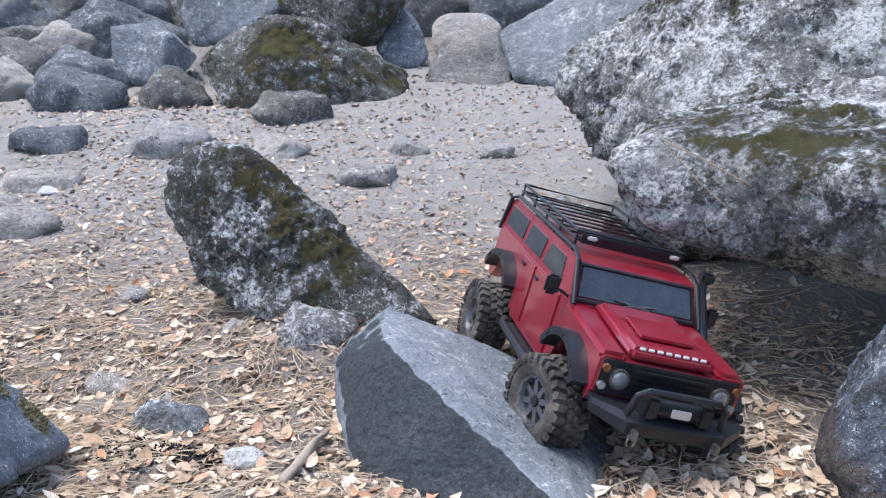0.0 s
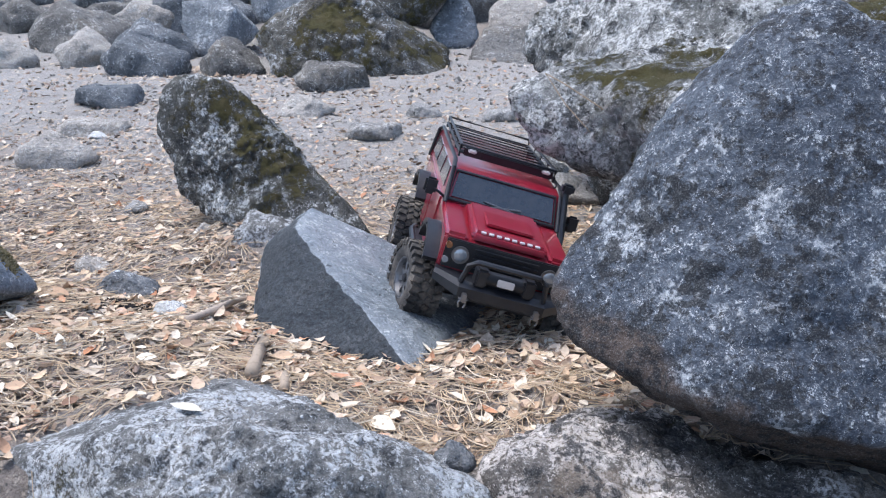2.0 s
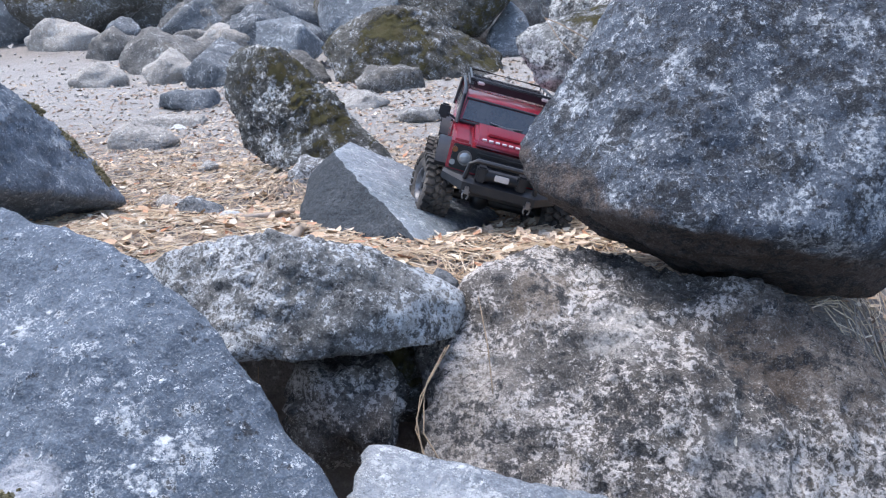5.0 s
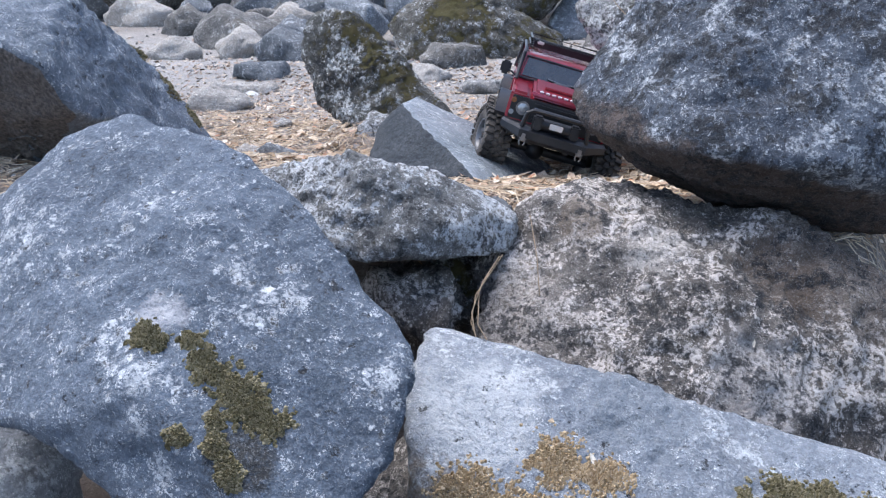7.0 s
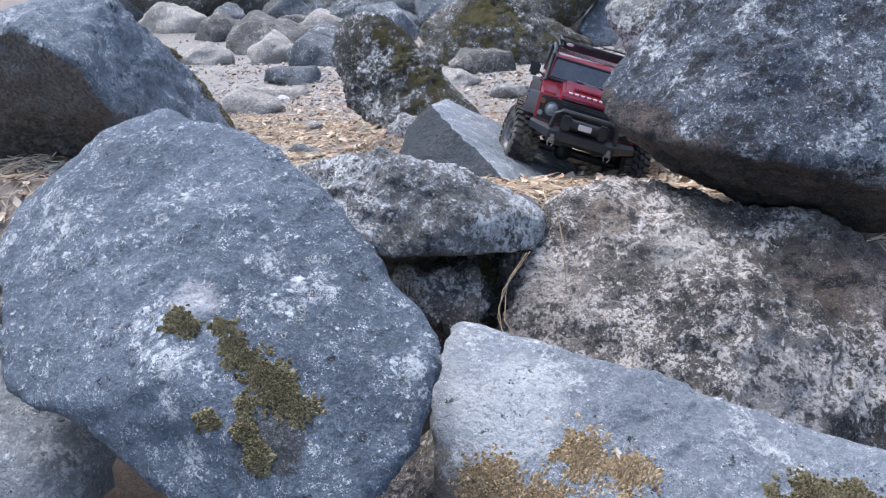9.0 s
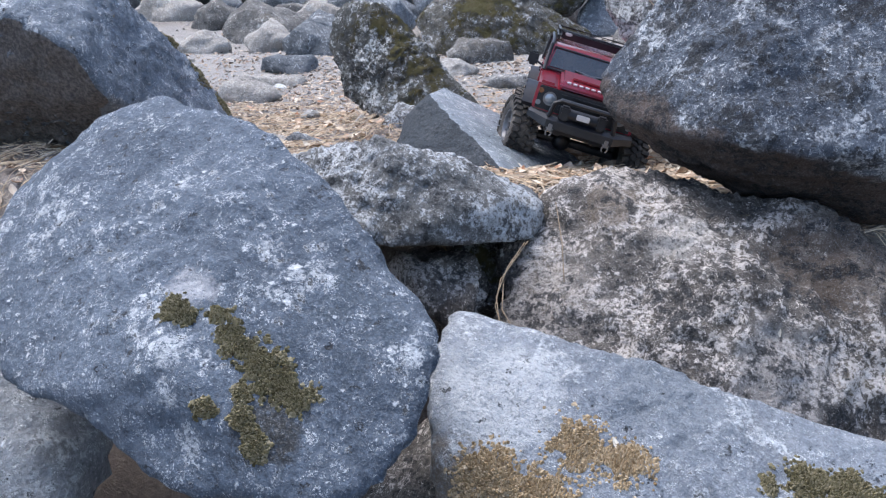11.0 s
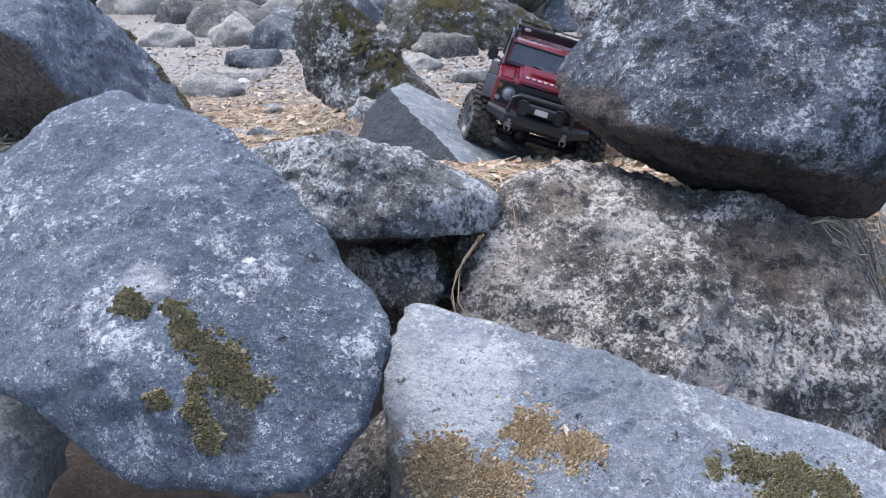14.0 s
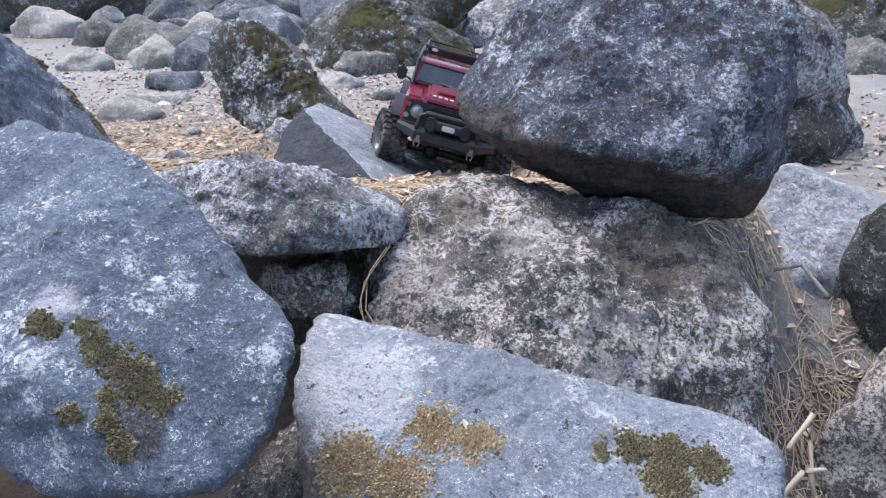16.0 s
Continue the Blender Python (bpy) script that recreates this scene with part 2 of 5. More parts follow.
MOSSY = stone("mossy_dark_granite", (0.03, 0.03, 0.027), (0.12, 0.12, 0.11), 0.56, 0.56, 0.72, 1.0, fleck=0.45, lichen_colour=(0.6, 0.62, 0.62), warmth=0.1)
# the wedge's steep front face has its shade painted in as dark colour
WEDGE = stone("split_grey_granite", (0.135, 0.16, 0.185), (0.27, 0.3, 0.33), 0.34, 0.0, 0.3, 0.8, fleck=0.35, shade_earth_way=(-0.5, -0.6, 0.7), shade_earth_colour=(0.022, 0.026, 0.031), warmth=0.05)
WHITE_MOSS = stone("white_crusted_granite", (0.07, 0.07, 0.065), (0.3, 0.3, 0.29), 0.76, 0.52, 0.76, 1.1, fleck=0.9, lichen_colour=(0.64, 0.64, 0.63), warmth=0.1)
FAR_GREY = stone("far_grey_granite", (0.075, 0.071, 0.066), (0.2, 0.192, 0.182), 0.44, 0.1, 0.45, 2.2, fleck=0.4, warmth=0.4, lichen_colour=(0.46, 0.455, 0.44))
FAR_MOSS = stone("far_mossy_granite", (0.04, 0.037, 0.031), (0.15, 0.142, 0.125), 0.54, 0.5, 0.6, 2.4, fleck=0.5, moss_colour=(0.085, 0.075, 0.028), warmth=0.2)
BACK_BLUE = stone("back_blue_granite", (0.1, 0.113, 0.128), (0.24, 0.258, 0.28), 0.4, 0.0, 0.4, 1.8, fleck=0.6, warmth=0.08)
FAR_BLUE = stone("far_blue_granite", (0.07, 0.079, 0.09), (0.17, 0.182, 0.197), 0.34, 0.0, 0.4, 2.0, fleck=0.42, warmth=0.12)
SANDY = stone("dusty_pale_granite", (0.24, 0.22, 0.198), (0.42, 0.395, 0.365), 0.45, 0.0, 0.2, 1.6, fleck=0.35, lichen_colour=(0.56, 0.54, 0.51), warmth=0.4, warm=(0.34, 0.28, 0.215))

WHITE = stone("white_granite", (0.42, 0.42, 0.41), (0.62, 0.62, 0.61), 0.5, 0.0, 0.3, 0.7, fleck=0.5, lichen_colour=(0.58, 0.58, 0.57), warmth=0.1)
PATH_GREY = stone("dust_covered_granite", (0.17, 0.165, 0.158), (0.34, 0.33, 0.318), 0.45, 0.0, 0.3, 1.8, fleck=0.3, lichen_colour=(0.5, 0.49, 0.475), warmth=0.4, warm=(0.33, 0.285, 0.235))

# ---- the ground ----


def smooth(a, b, v):
    v = min(1.0, max(0.0, (v - a) / (b - a)))
    return v * v * (3 - 2 * v)


def ground_z(x, y):
    """The bank: a nearly level dusty floor that drops in front of the ledge and rises far behind."""
    z = 0.045 * smooth(0.2, -0.3, x) * smooth(2.0, 1.2, y) + 0.075 * smooth(1.1, 0.62, y) * (0.45 + 0.55 * smooth(0.32, 0.08, x))
    z += 0.05 * math.exp(-((x + 0.2) / 0.2) ** 2 - ((y - 1.3) / 0.14) ** 2)
    front = 0.56 - 0.16 * smooth(-0.02, -0.14, x) + 0.5 * smooth(0.7, 1.0, x)
    z -= (0.55 - 0.15 * smooth(0.7, 1.0, x)) * smooth(front, front - 0.4 - 0.4 * smooth(0.7, 1.0, x), y)
    z += 0.075 * max(0.0, y - 4.3) * smooth(-1.0, -2.5, x) + 0.03 * max(0.0, y - 7.0)
    z += 0.03 * noise.noise((x * 1.3, y * 1.3, 4.0)) + 0.014 * noise.noise((x * 5, y * 5, 1.0)) + 0.009 * noise.noise((x * 15, y * 15, 2.0)) + 0.004 * noise.noise((x * 34, y * 34, 3.0))
    return z


def ground_material():
    m, nodes, links, b = material("dusty_earth", 0.95)
    vec = place_vector(nodes, links, False)
    big, mid = noise_of(nodes, links, vec, 1.6, 5, 0.6, 0.4), noise_of(nodes, links, vec, 12, 8, 0.7, 0.3)
    fine, grain = noise_of(nodes, links, vec, 90, 6, 0.75), noise_of(nodes, links, vec, 420, 3, 0.7)
    sep = nodes.new("ShaderNodeSeparateXYZ")
    links.new(vec, sep.inputs[0])
    shift = calc(nodes, links, "ADD", sep.outputs["Y"], calc(nodes, links, "ADD", calc(nodes, links, "MULTIPLY", sep.outputs["X"], 0.35), calc(nodes, links, "MULTIPLY", step(nodes, links, sep.outputs["X"], 0.75, 1.1), 2.0)))
    dusty = step(nodes, links, calc(nodes, links, "ADD", shift, calc(nodes, links, "MULTIPLY", calc(nodes, links, "ADD", big, calc(nodes, links, "MULTIPLY", mid, 0.5)), 1.9)), 2.5, 3.6)
    soil = mix(nodes, links, mid, (0.13, 0.105, 0.09), (0.36, 0.315, 0.28))
    soil = mix(nodes, links, step(nodes, links, fine, 0.5, 0.7), soil, (0.55, 0.48, 0.41))
    dust = mix(nodes, links, mid, (0.22, 0.204, 0.188), (0.44, 0.42, 0.4))
    dust = mix(nodes, links, step(nodes, links, fine, 0.56, 0.72), dust, (0.19, 0.145, 0.11))
    col = mix(nodes, links, dusty, soil, dust)
    wood_floor = step(nodes, links, calc(nodes, links, "ADD", sep.outputs["Y"], calc(nodes, links, "MULTIPLY", big, 1.5)), 5.6, 7.2)
    col = mix(nodes, links, calc(nodes, links, "MULTIPLY", wood_floor, 0.5), col, mix(nodes, links, mid, (0.06, 0.042, 0.03), (0.22, 0.16, 0.11)))
    col = mix(nodes, links, calc(nodes, links, "MULTIPLY", step(nodes, links, grain, 0.52, 0.36), 0.5), col, (0.06, 0.045, 0.035))
    # damp humus laid bare in the cut bank below the ledge
    humus = step(nodes, links, calc(nodes, links, "ADD", calc(nodes, links, "ADD", sep.outputs["Z"], calc(nodes, links, "MULTIPLY", step(nodes, links, sep.outputs["X"], 0.72, 0.9), 0.16)), calc(nodes, links, "MULTIPLY", mid, 0.12)), 0.045, -0.01)
    col = mix(nodes, links, calc(nodes, links, "MULTIPLY", humus, 0.85), col, mix(nodes, links, fine, (0.045, 0.035, 0.03), (0.21, 0.165, 0.14)))
    links.new(col, b.inputs["Base Color"])
    bump(nodes, links, b, calc(nodes, links, "ADD", calc(nodes, links, "ADD", fine, calc(nodes, links, "MULTIPLY", mid, 2.2)), calc(nodes, links, "MULTIPLY", grain, 0.5)), 0.9, 0.009)
    return m


def axis(lo, hi, c, near, n):
    """n+1 places from lo to hi, dense round c."""
    k = 4.2
    ts = np.linspace(-1, 1, n + 1)
    v = np.sinh(k * ts) / np.sinh(k)
    return [c + (hi - c) * a if a > 0 else c + (c - lo) * a for a in v]


def build_ground():
    xs, ys = axis(-60, 60, 0.0, 0, 260), axis(-40, 80, 0.9, 0, 280)
    verts = [(x, y, ground_z(x, y)) for y in ys for x in xs]
    w = len(xs)
    faces = [(j * w + i, j * w + i + 1, (j + 1) * w + i + 1, (j + 1) * w + i) for j in range(len(ys) - 1) for i in range(w - 1)]
    me = bpy.data.meshes.new("ground")
    me.from_pydata(verts, [], faces)
    me.polygons.foreach_set("use_smooth", [True] * len(faces))
    me.materials.append(ground_material())
    return tagged(new("ground", me), "dusty earth strewn with dry leaves and needles", "ground", kind="structure")


build_ground()

# ---- rocks ----


def rock_data(name, cuts, mat, detail=5, round_=16, rough=0.05, seed=0, ledges=0.0, crust=1.0, dents=()):
    """A block broken along flat faces: each cut gives the azimuth and elevation of a face and its distance from the middle.
    The edges are worn round; noise roughens it at three scales; dents (middle, radius, depth) are hollows worn into it."""
    bm = bmesh.new()
    bmesh.ops.create_icosphere(bm, subdivisions=detail, radius=1)
    me = bpy.data.meshes.new(name)
    bm.to_mesh(me)
    bm.free()
    co = np.empty(len(me.vertices) * 3)
    me.vertices.foreach_get("co", co)
    way = co.reshape(-1, 3)
    ca = np.radians(np.array([c[:2] for c in cuts], float))
    nrm = np.stack([np.cos(ca[:, 1]) * np.cos(ca[:, 0]), np.cos(ca[:, 1]) * np.sin(ca[:, 0]), np.sin(ca[:, 1])], 1)
    dist = np.array([c[2] for c in cuts])
    lean = np.clip(way @ nrm.T, 0, None) / dist
    r = (1 + 0.5 / round_) / np.power(np.power(lean, round_).sum(1), 1 / round_)
    size = float(np.mean(r))
    pts = way * r[:, None]
    out = np.empty_like(pts)
    off = Vector((seed * 7.31, seed * 3.17, seed * 5.73))
    f1, f2, f3 = 1.6 / size, 5.5 / size, 17.0 / size
    for i in range(len(pts)):
        p = Vector(pts[i])
        d = noise.fractal(p * f1 + off, 0.9, 2.1, 3) * 0.9 + (abs(noise.noise(p * f2 + off)) - 0.25) * 0.6 + noise.fractal(p * f3 + off, 0.8, 2.2, 4) * 0.26 * crust
        if ledges:
            d -= ledges * max(0.0, 0.12 - abs(noise.noise(p * f1 * 1.3 - off))) * 6
        out[i] = pts[i] * (1 + rough * d * size / max(r[i], 0.5 * size))
    for middle, wide, deep in dents:
        near = np.exp(-(((out - np.array(middle)) / wide) ** 2).sum(1))
        out -= way * (deep * near)[:, None]
    me.vertices.foreach_set("co", out.ravel())
    me.polygons.foreach_set("use_smooth", [True] * len(me.polygons))
    me.materials.append(mat)
    me.update()
    return me


def rock(name, middle, cuts, mat, label, category="boulder", group="boulders", **shape):
    ob = new(name, rock_data(name, cuts, mat, **shape))
    ob.location = middle
    return tagged(ob, label, category, group)


def stone_cuts(size, seed, flat=10):
    """Random faces round a rough lump of that length, breadth and height."""
    rnd = random.Random(seed)
    cuts = []
    for i in range(flat + 4):
        h = -1 + 2 * (i + 0.5) / (flat + 4)
        a = i * 137.5 + rnd.uniform(-25, 25)
        e = math.degrees(math.asin(max(-1, min(1, h + rnd.uniform(-0.1, 0.1)))))
        n = (math.cos(radians(e)) * math.cos(radians(a)), math.cos(radians(e)) * math.sin(radians(a)), math.sin(radians(e)))
        reach = math.sqrt(sum((n[k] * size[k] / 2) ** 2 for k in range(3)))
        cuts.append((a, e, reach * rnd.uniform(0.72, 1.04)))
    return cuts


def lump(name, middle, size, mat, label, seed, category="stone", group="stones", sink=True, detail=4, rough=0.15):
    x, y, z = middle
    if sink:
        k = 1.15 if y < 3.4 else 1.6 if y > 4.4 and x < -1.9 else 1.35
        size = (size[0] * k, size[1] * k, size[2] * (0.62 if y < 3.4 else 1.1))
        z = ground_z(x, y) + 0.16 * size[2]
    return rock(name, (x, y, z), stone_cuts(size, seed), mat, label, category, group, detail=detail, round_=22, rough=rough, seed=seed)



def rest_of(rock_ob):
    from mathutils.bvhtree import BVHTree
    me = rock_ob.data
    return BVHTree.FromPolygons([rock_ob.location + v.co for v in me.vertices], [tuple(p.vertices) for p in me.polygons])


ROCK_A = rock("boulder", (0.068, 0.062, 0.078), ((-86, 59, 0.098), (99, -52, 0.067), (-55, 57, 0.107), (-103, 44, 0.113), (-128, -60, 0.135), (70, 21, 0.139), (-88, 15, 0.163), (-59, -80, 0.139), (-154, -30, 0.180), (163, 17, 0.261), (-60, 40, 0.143), (57, 5, 0.121), (42, -31, 0.142), (30, -56, 0.151), (176, 5, 0.252), (121, 30, 0.253), (-119, 62, 0.151), (93, -34, 0.103), (80, -17, 0.118), (31, 40, 0.164), (133, -35, 0.177), (75, -46, 0.095), (126, -67, 0.100)), GREY_BLUE, "large smooth grey-blue boulder with a mossy streak", detail=6, round_=44, rough=0.07, seed=1, ledges=0.08, crust=0.8, dents=(((0.09, -0.12, 0.035), 0.022, 0.009), ((0.125, -0.135, 0.01), 0.024, 0.011), ((0.16, -0.145, -0.02), 0.028, 0.01), ((0.06, -0.1, 0.05), 0.02, 0.006), ((0.09, -0.17, 0.0), 0.035, -0.008), ((-0.06, -0.2, -0.09), 0.05, 0.03), ((0.0, -0.22, -0.13), 0.05, 0.02), ((0.0, 0.045, 0.125), 0.012, 0.005), ((-0.015, 0.02, 0.13), 0.01, 0.004), ((-0.11, -0.02, 0.1), 0.03, 0.006), ((0.15, 0.02, 0.06), 0.035, -0.006), ((0.02, -0.06, 0.09), 0.03, 0.005)))
ROCK_B = rock("boulder", (0.495, 0.214, -0.107), ((-62, 59, 0.085), (108, -60, 0.084), (77, 46, 0.064), (-72, -72, 0.109), (176, -20, 0.161), (-82, 28, 0.161), (-37, 74, 0.080), (20, -47, 0.212), (-165, -2, 0.221), (-63, -87, 0.103), (134, -48, 0.113), (53, 15, 0.176), (97, -29, 0.109), (91, -2, 0.113), (89, 18, 0.098)), LONG_PALE, "long low boulder with white lichen crust and dry moss", detail=6, round_=26, rough=0.08, seed=2)
ROCK_C = rock("ledge_rock", (0.093, 0.451, 0.083), ((-95, -84, 0.034), (70, 66, 0.075), (60, 50, 0.088), (-117, 31, 0.126), (-105, 46, 0.112), (-69, 39, 0.131), (138, 68, 0.09), (-42, 12, 0.178), (-100, -5, 0.165), (-68, -8, 0.165), (83, 6, 0.165), (176, 30, 0.31), (150, 10, 0.33), (-163, 52, 0.185), (-41, 33, 0.17), (49, 28, 0.16), (10, -8, 0.222), (-27, 59, 0.121)), LEDGE, "flat mossy ledge rock with an undercut front", detail=6, round_=30, rough=0.12, seed=3, ledges=0.3, crust=1.2, dents=(((-0.02, 0.02, 0.09), 0.05, 0.012), ((0.08, 0.0, 0.07), 0.03, 0.012)))
ROCK_D = rock("ledge_rock", (0.539, 0.573, -0.078), ((99, -43, 0.194), (-113, -65, 0.151), (65, 55, 0.140), (-96, 46, 0.210), (-59, 44, 0.215), (-175, -14, 0.258), (18, 9, 0.234), (161, 27, 0.253), (6, -16, 0.274), (127, 53, 0.197), (-66, 71, 0.182), (179, -78, 0.174), (-52, 22, 0.281), (45, 45, 0.162), (-121, 43, 0.258), (119, -10, 0.284), (69, 26, 0.213)), FACE, "broad rough rock face with pale and dark lichen", detail=6, round_=24, rough=0.095, seed=4, crust=1.8, ledges=0.15, dents=(((0.14, -0.15, 0.11), 0.06, 0.03), ((0.04, -0.2, 0.1), 0.05, -0.014), ((-0.17, -0.12, 0.13), 0.05, 0.012)))
ROCK_S1 = rock("boulder", (0.917, 0.856, -0.040), ((101, -46, 0.059), (162, -5, 0.093), (63, -65, 0.082), (-117, -12, 0.178), (-2, -42, 0.19), (-67, 48, 0.068), (-99, 0, 0.157), (-4, -10, 0.175), (161, 14, 0.091), (147, -17, 0.085), (-2, 9, 0.18), (15, 68, 0.1), (151, 54, 0.103), (-76, 0, 0.147), (-101, 64, 0.079)), PALE_LICHEN, "pale lichened rock behind the ledge", detail=5, round_=18, rough=0.1, seed=20)
ROCK_E = rock("boulder", (0.581, 0.683, 0.229), ((-85, 30, 0.159), (-122, 31, 0.147), (54, 24, 0.145), (74, -5, 0.102), (47, 4, 0.143), (96, -58, 0.114), (-60, 9, 0.233), (173, -67, 0.145), (-119, -57, 0.156), (-96, -51, 0.178), (132, 22, 0.146), (49, -13, 0.146), (148, 17, 0.155), (-25, -9, 0.290), (-68, -33, 0.243), (64, 5, 0.114), (-167, 44, 0.188), (-174, -45, 0.168), (-41, -33, 0.285), (176, -11, 0.199), (-137, -49, 0.162), (169, 29, 0.183), (90, 0, 0.124)), BOULDER, "huge dark speckled boulder resting on the ledge", detail=6, round_=30, rough=0.065, seed=5, crust=1.3)
ROCK_F = rock("boulder", (-0.618, 0.644, 0.254), ((7, 18, 0.182), (-87, -48, 0.150), (123, 29, 0.141), (-34, -63, 0.157), (-93, -22, 0.170), (117, 53, 0.117), (133, -81, 0.163), (125, -64, 0.185), (158, 80, 0.125), (120, 6, 0.185), (-100, 61, 0.183), (-101, -2, 0.194), (-157, 32, 0.260), (58, 47, 0.140), (-38, 52, 0.217), (58, 27, 0.192), (21, 26, 0.178), (40, 39, 0.160)), GREY_EARTHY, "grey-blue boulder with a flat top and dark end", detail=6, round_=40, rough=0.08, seed=6, crust=1.5)
ROCK_G = rock("boulder", (-0.300, 1.421, 0.168), ((-99, 23, 0.093), (87, -46, 0.092), (54, -62, 0.142), (-68, 39, 0.116), (-178, -52, 0.117), (81, -11, 0.092), (-116, 11, 0.104), (84, -24, 0.081), (31, 37, 0.089), (-138, -55, 0.129), (-177, -29, 0.130), (-114, -43, 0.147), (61, 64, 0.140), (148, 55, 0.206), (-49, -70, 0.204), (171, 20, 0.212)), MOSSY, "leaning dark mossy rock with white lichen blotches", detail=6, round_=18, rough=0.11, seed=7, crust=1.6)
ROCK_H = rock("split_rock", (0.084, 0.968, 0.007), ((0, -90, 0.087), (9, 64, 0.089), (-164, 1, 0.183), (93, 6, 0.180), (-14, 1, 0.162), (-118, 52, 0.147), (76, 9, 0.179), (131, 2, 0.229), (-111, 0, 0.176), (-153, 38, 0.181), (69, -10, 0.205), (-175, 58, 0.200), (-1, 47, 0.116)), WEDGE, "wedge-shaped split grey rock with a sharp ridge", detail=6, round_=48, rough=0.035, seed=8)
ROCK_I1 = rock("boulder", (0.622, 1.416, 0.290), ((169, -75, 0.117), (64, -50, 0.208), (132, 79, 0.109), (-2, 62, 0.204), (-134, 77, 0.148), (-52, 43, 0.246), (-111, -65, 0.203), (-52, 13, 0.331), (-55, -3, 0.360), (15, 20, 0.364), (162, -50, 0.173), (-119, 3, 0.346), (152, 50, 0.198), (-121, -21, 0.327), (160, -29, 0.232), (107, -36, 0.270), (-124, 28, 0.327), (-119, -45, 0.272)), WHITE_MOSS, "large white-crusted boulder overhanging a dark hollow", detail=6, round_=22, rough=0.12, seed=9, crust=1.6)
ROCK_I2 = rock("boulder", (0.502, 2.017, 0.392), ((-8, -77, 0.154), (-5, -2, 0.338), (-143, 33, 0.205), (48, -21, 0.242), (84, 84, 0.183), (159, 61, 0.132), (-123, 39, 0.280), (-101, 27, 0.413), (-98, -70, 0.245), (165, -34, 0.223), (-146, -15, 0.284), (-147, 16, 0.236), (-168, 53, 0.163), (164, 19, 0.206), (61, 48, 0.297), (70, -7, 0.331), (136, -39, 0.316)), WHITE_MOSS, "tall white-crusted boulder with patches of moss", detail=6, round_=22, rough=0.12, seed=10, crust=1.6)
ROCK_J = rock("boulder", (-0.904, 4.445, 0.131), ((172, -86, 0.188), (24, 60, 0.209), (174, 69, 0.261), (114, -51, 0.299), (-174, -25, 0.364), (-36, 43, 0.326), (-73, 41, 0.365), (22, -19, 0.505), (-177, 36, 0.369), (-94, 48, 0.369), (107, 2, 0.457), (53, 80, 0.233), (-110, 30, 0.461), (-83, 18, 0.469), (118, -67, 0.247), (-55, 8, 0.511), (-73, 4, 0.501), (-127, 24, 0.496), (-88, -46, 0.470), (86, 37, 0.441), (117, 18, 0.489)), FAR_MOSS, "big mossy boulder on the dusty bank", detail=6, round_=24, rough=0.1, seed=11, crust=1.4)
ROCK_K = rock("boulder", (-1.811, 4.830, 0.165), ((-162, -1, 0.225), (111, -19, 0.269), (25, 43, 0.142), (-107, 19, 0.228), (150, 84, 0.180), (39, -86, 0.125), (-18, -1, 0.237), (22, -70, 0.119), (-90, 69, 0.206), (101, 4, 0.303), (23, -49, 0.145), (91, -57, 0.197), (-109, 3, 0.261)), BACK_BLUE, "square-cut blue-grey block of granite", detail=5, round_=60, rough=0.05, seed=12)
ROCK_L = rock("boulder", (-1.494, 5.445, 0.413), ((18, -56, 0.164), (-92, 32, 0.288), (34, 78, 0.286), (-173, 72, 0.217), (82, -25, 0.278), (25, -82, 0.194), (-167, 9, 0.329), (-109, 10, 0.336), (-167, -35, 0.340), (104, 2, 0.415), (66, -46, 0.221), (-123, 5, 0.361)), BACK_BLUE, "pale grey boulder behind a mossy one", detail=5, round_=14, rough=0.09, seed=13)
ROCK_L2 = rock("boulder", (-0.814, 5.453, 0.389), ((41, 84, 0.225), (-75, 29, 0.310), (-173, -58, 0.200), (12, -44, 0.260), (-175, 21, 0.346), (13, 10, 0.330), (-179, -80, 0.210), (102, -7, 0.364), (-55, 10, 0.355), (117, -33, 0.283)), FAR_MOSS, "dark brown boulder leaning on its neighbour", detail=5, round_=14, rough=0.09, seed=14)
ROCK_M = rock("boulder", (-0.464, 5.463, 0.141), ((-178, 34, 0.123), (-86, 29, 0.164), (9, 15, 0.123), (101, -48, 0.133), (177, -83, 0.133), (-108, 31, 0.166), (-53, 31, 0.162), (-177, -38, 0.140), (11, 43, 0.149), (81, -24, 0.173), (9, -48, 0.157), (90, 0, 0.226), (156, 23, 0.183)), BACK_BLUE, "upright blue-grey stone between boulders", detail=5, round_=16, rough=0.06, seed=15)
ROCK_N = rock("boulder", (-0.083, 6.371, 0.101), ((-88, 45, 0.174), (90, -37, 0.182), (65, 86, 0.142), (176, -80, 0.157), (6, -78, 0.159), (178, -8, 0.230), (5, -6, 0.227), (-109, 23, 0.255), (8, 51, 0.194), (174, 54, 0.202), (-71, 26, 0.248), (88, -65, 0.165), (120, -26, 0.254), (62, -27, 0.245)), SANDY, "flat-topped pale block standing in the gap", detail=5, round_=16, rough=0.06, seed=16)
ROCK_O = rock("boulder", (-0.021, 4.814, 0.024), ((-88, 57, 0.139), (77, 83, 0.140), (173, -84, 0.096), (93, -54, 0.140), (7, -79, 0.105), (174, 21, 0.204), (11, 40, 0.188), (7, -28, 0.182), (176, -40, 0.178), (-60, 54, 0.159), (87, -74, 0.104), (-107, 46, 0.190)), FAR_GREY, "low pale grey rock beside the sandy path", detail=5, round_=12, rough=0.08, seed=17)
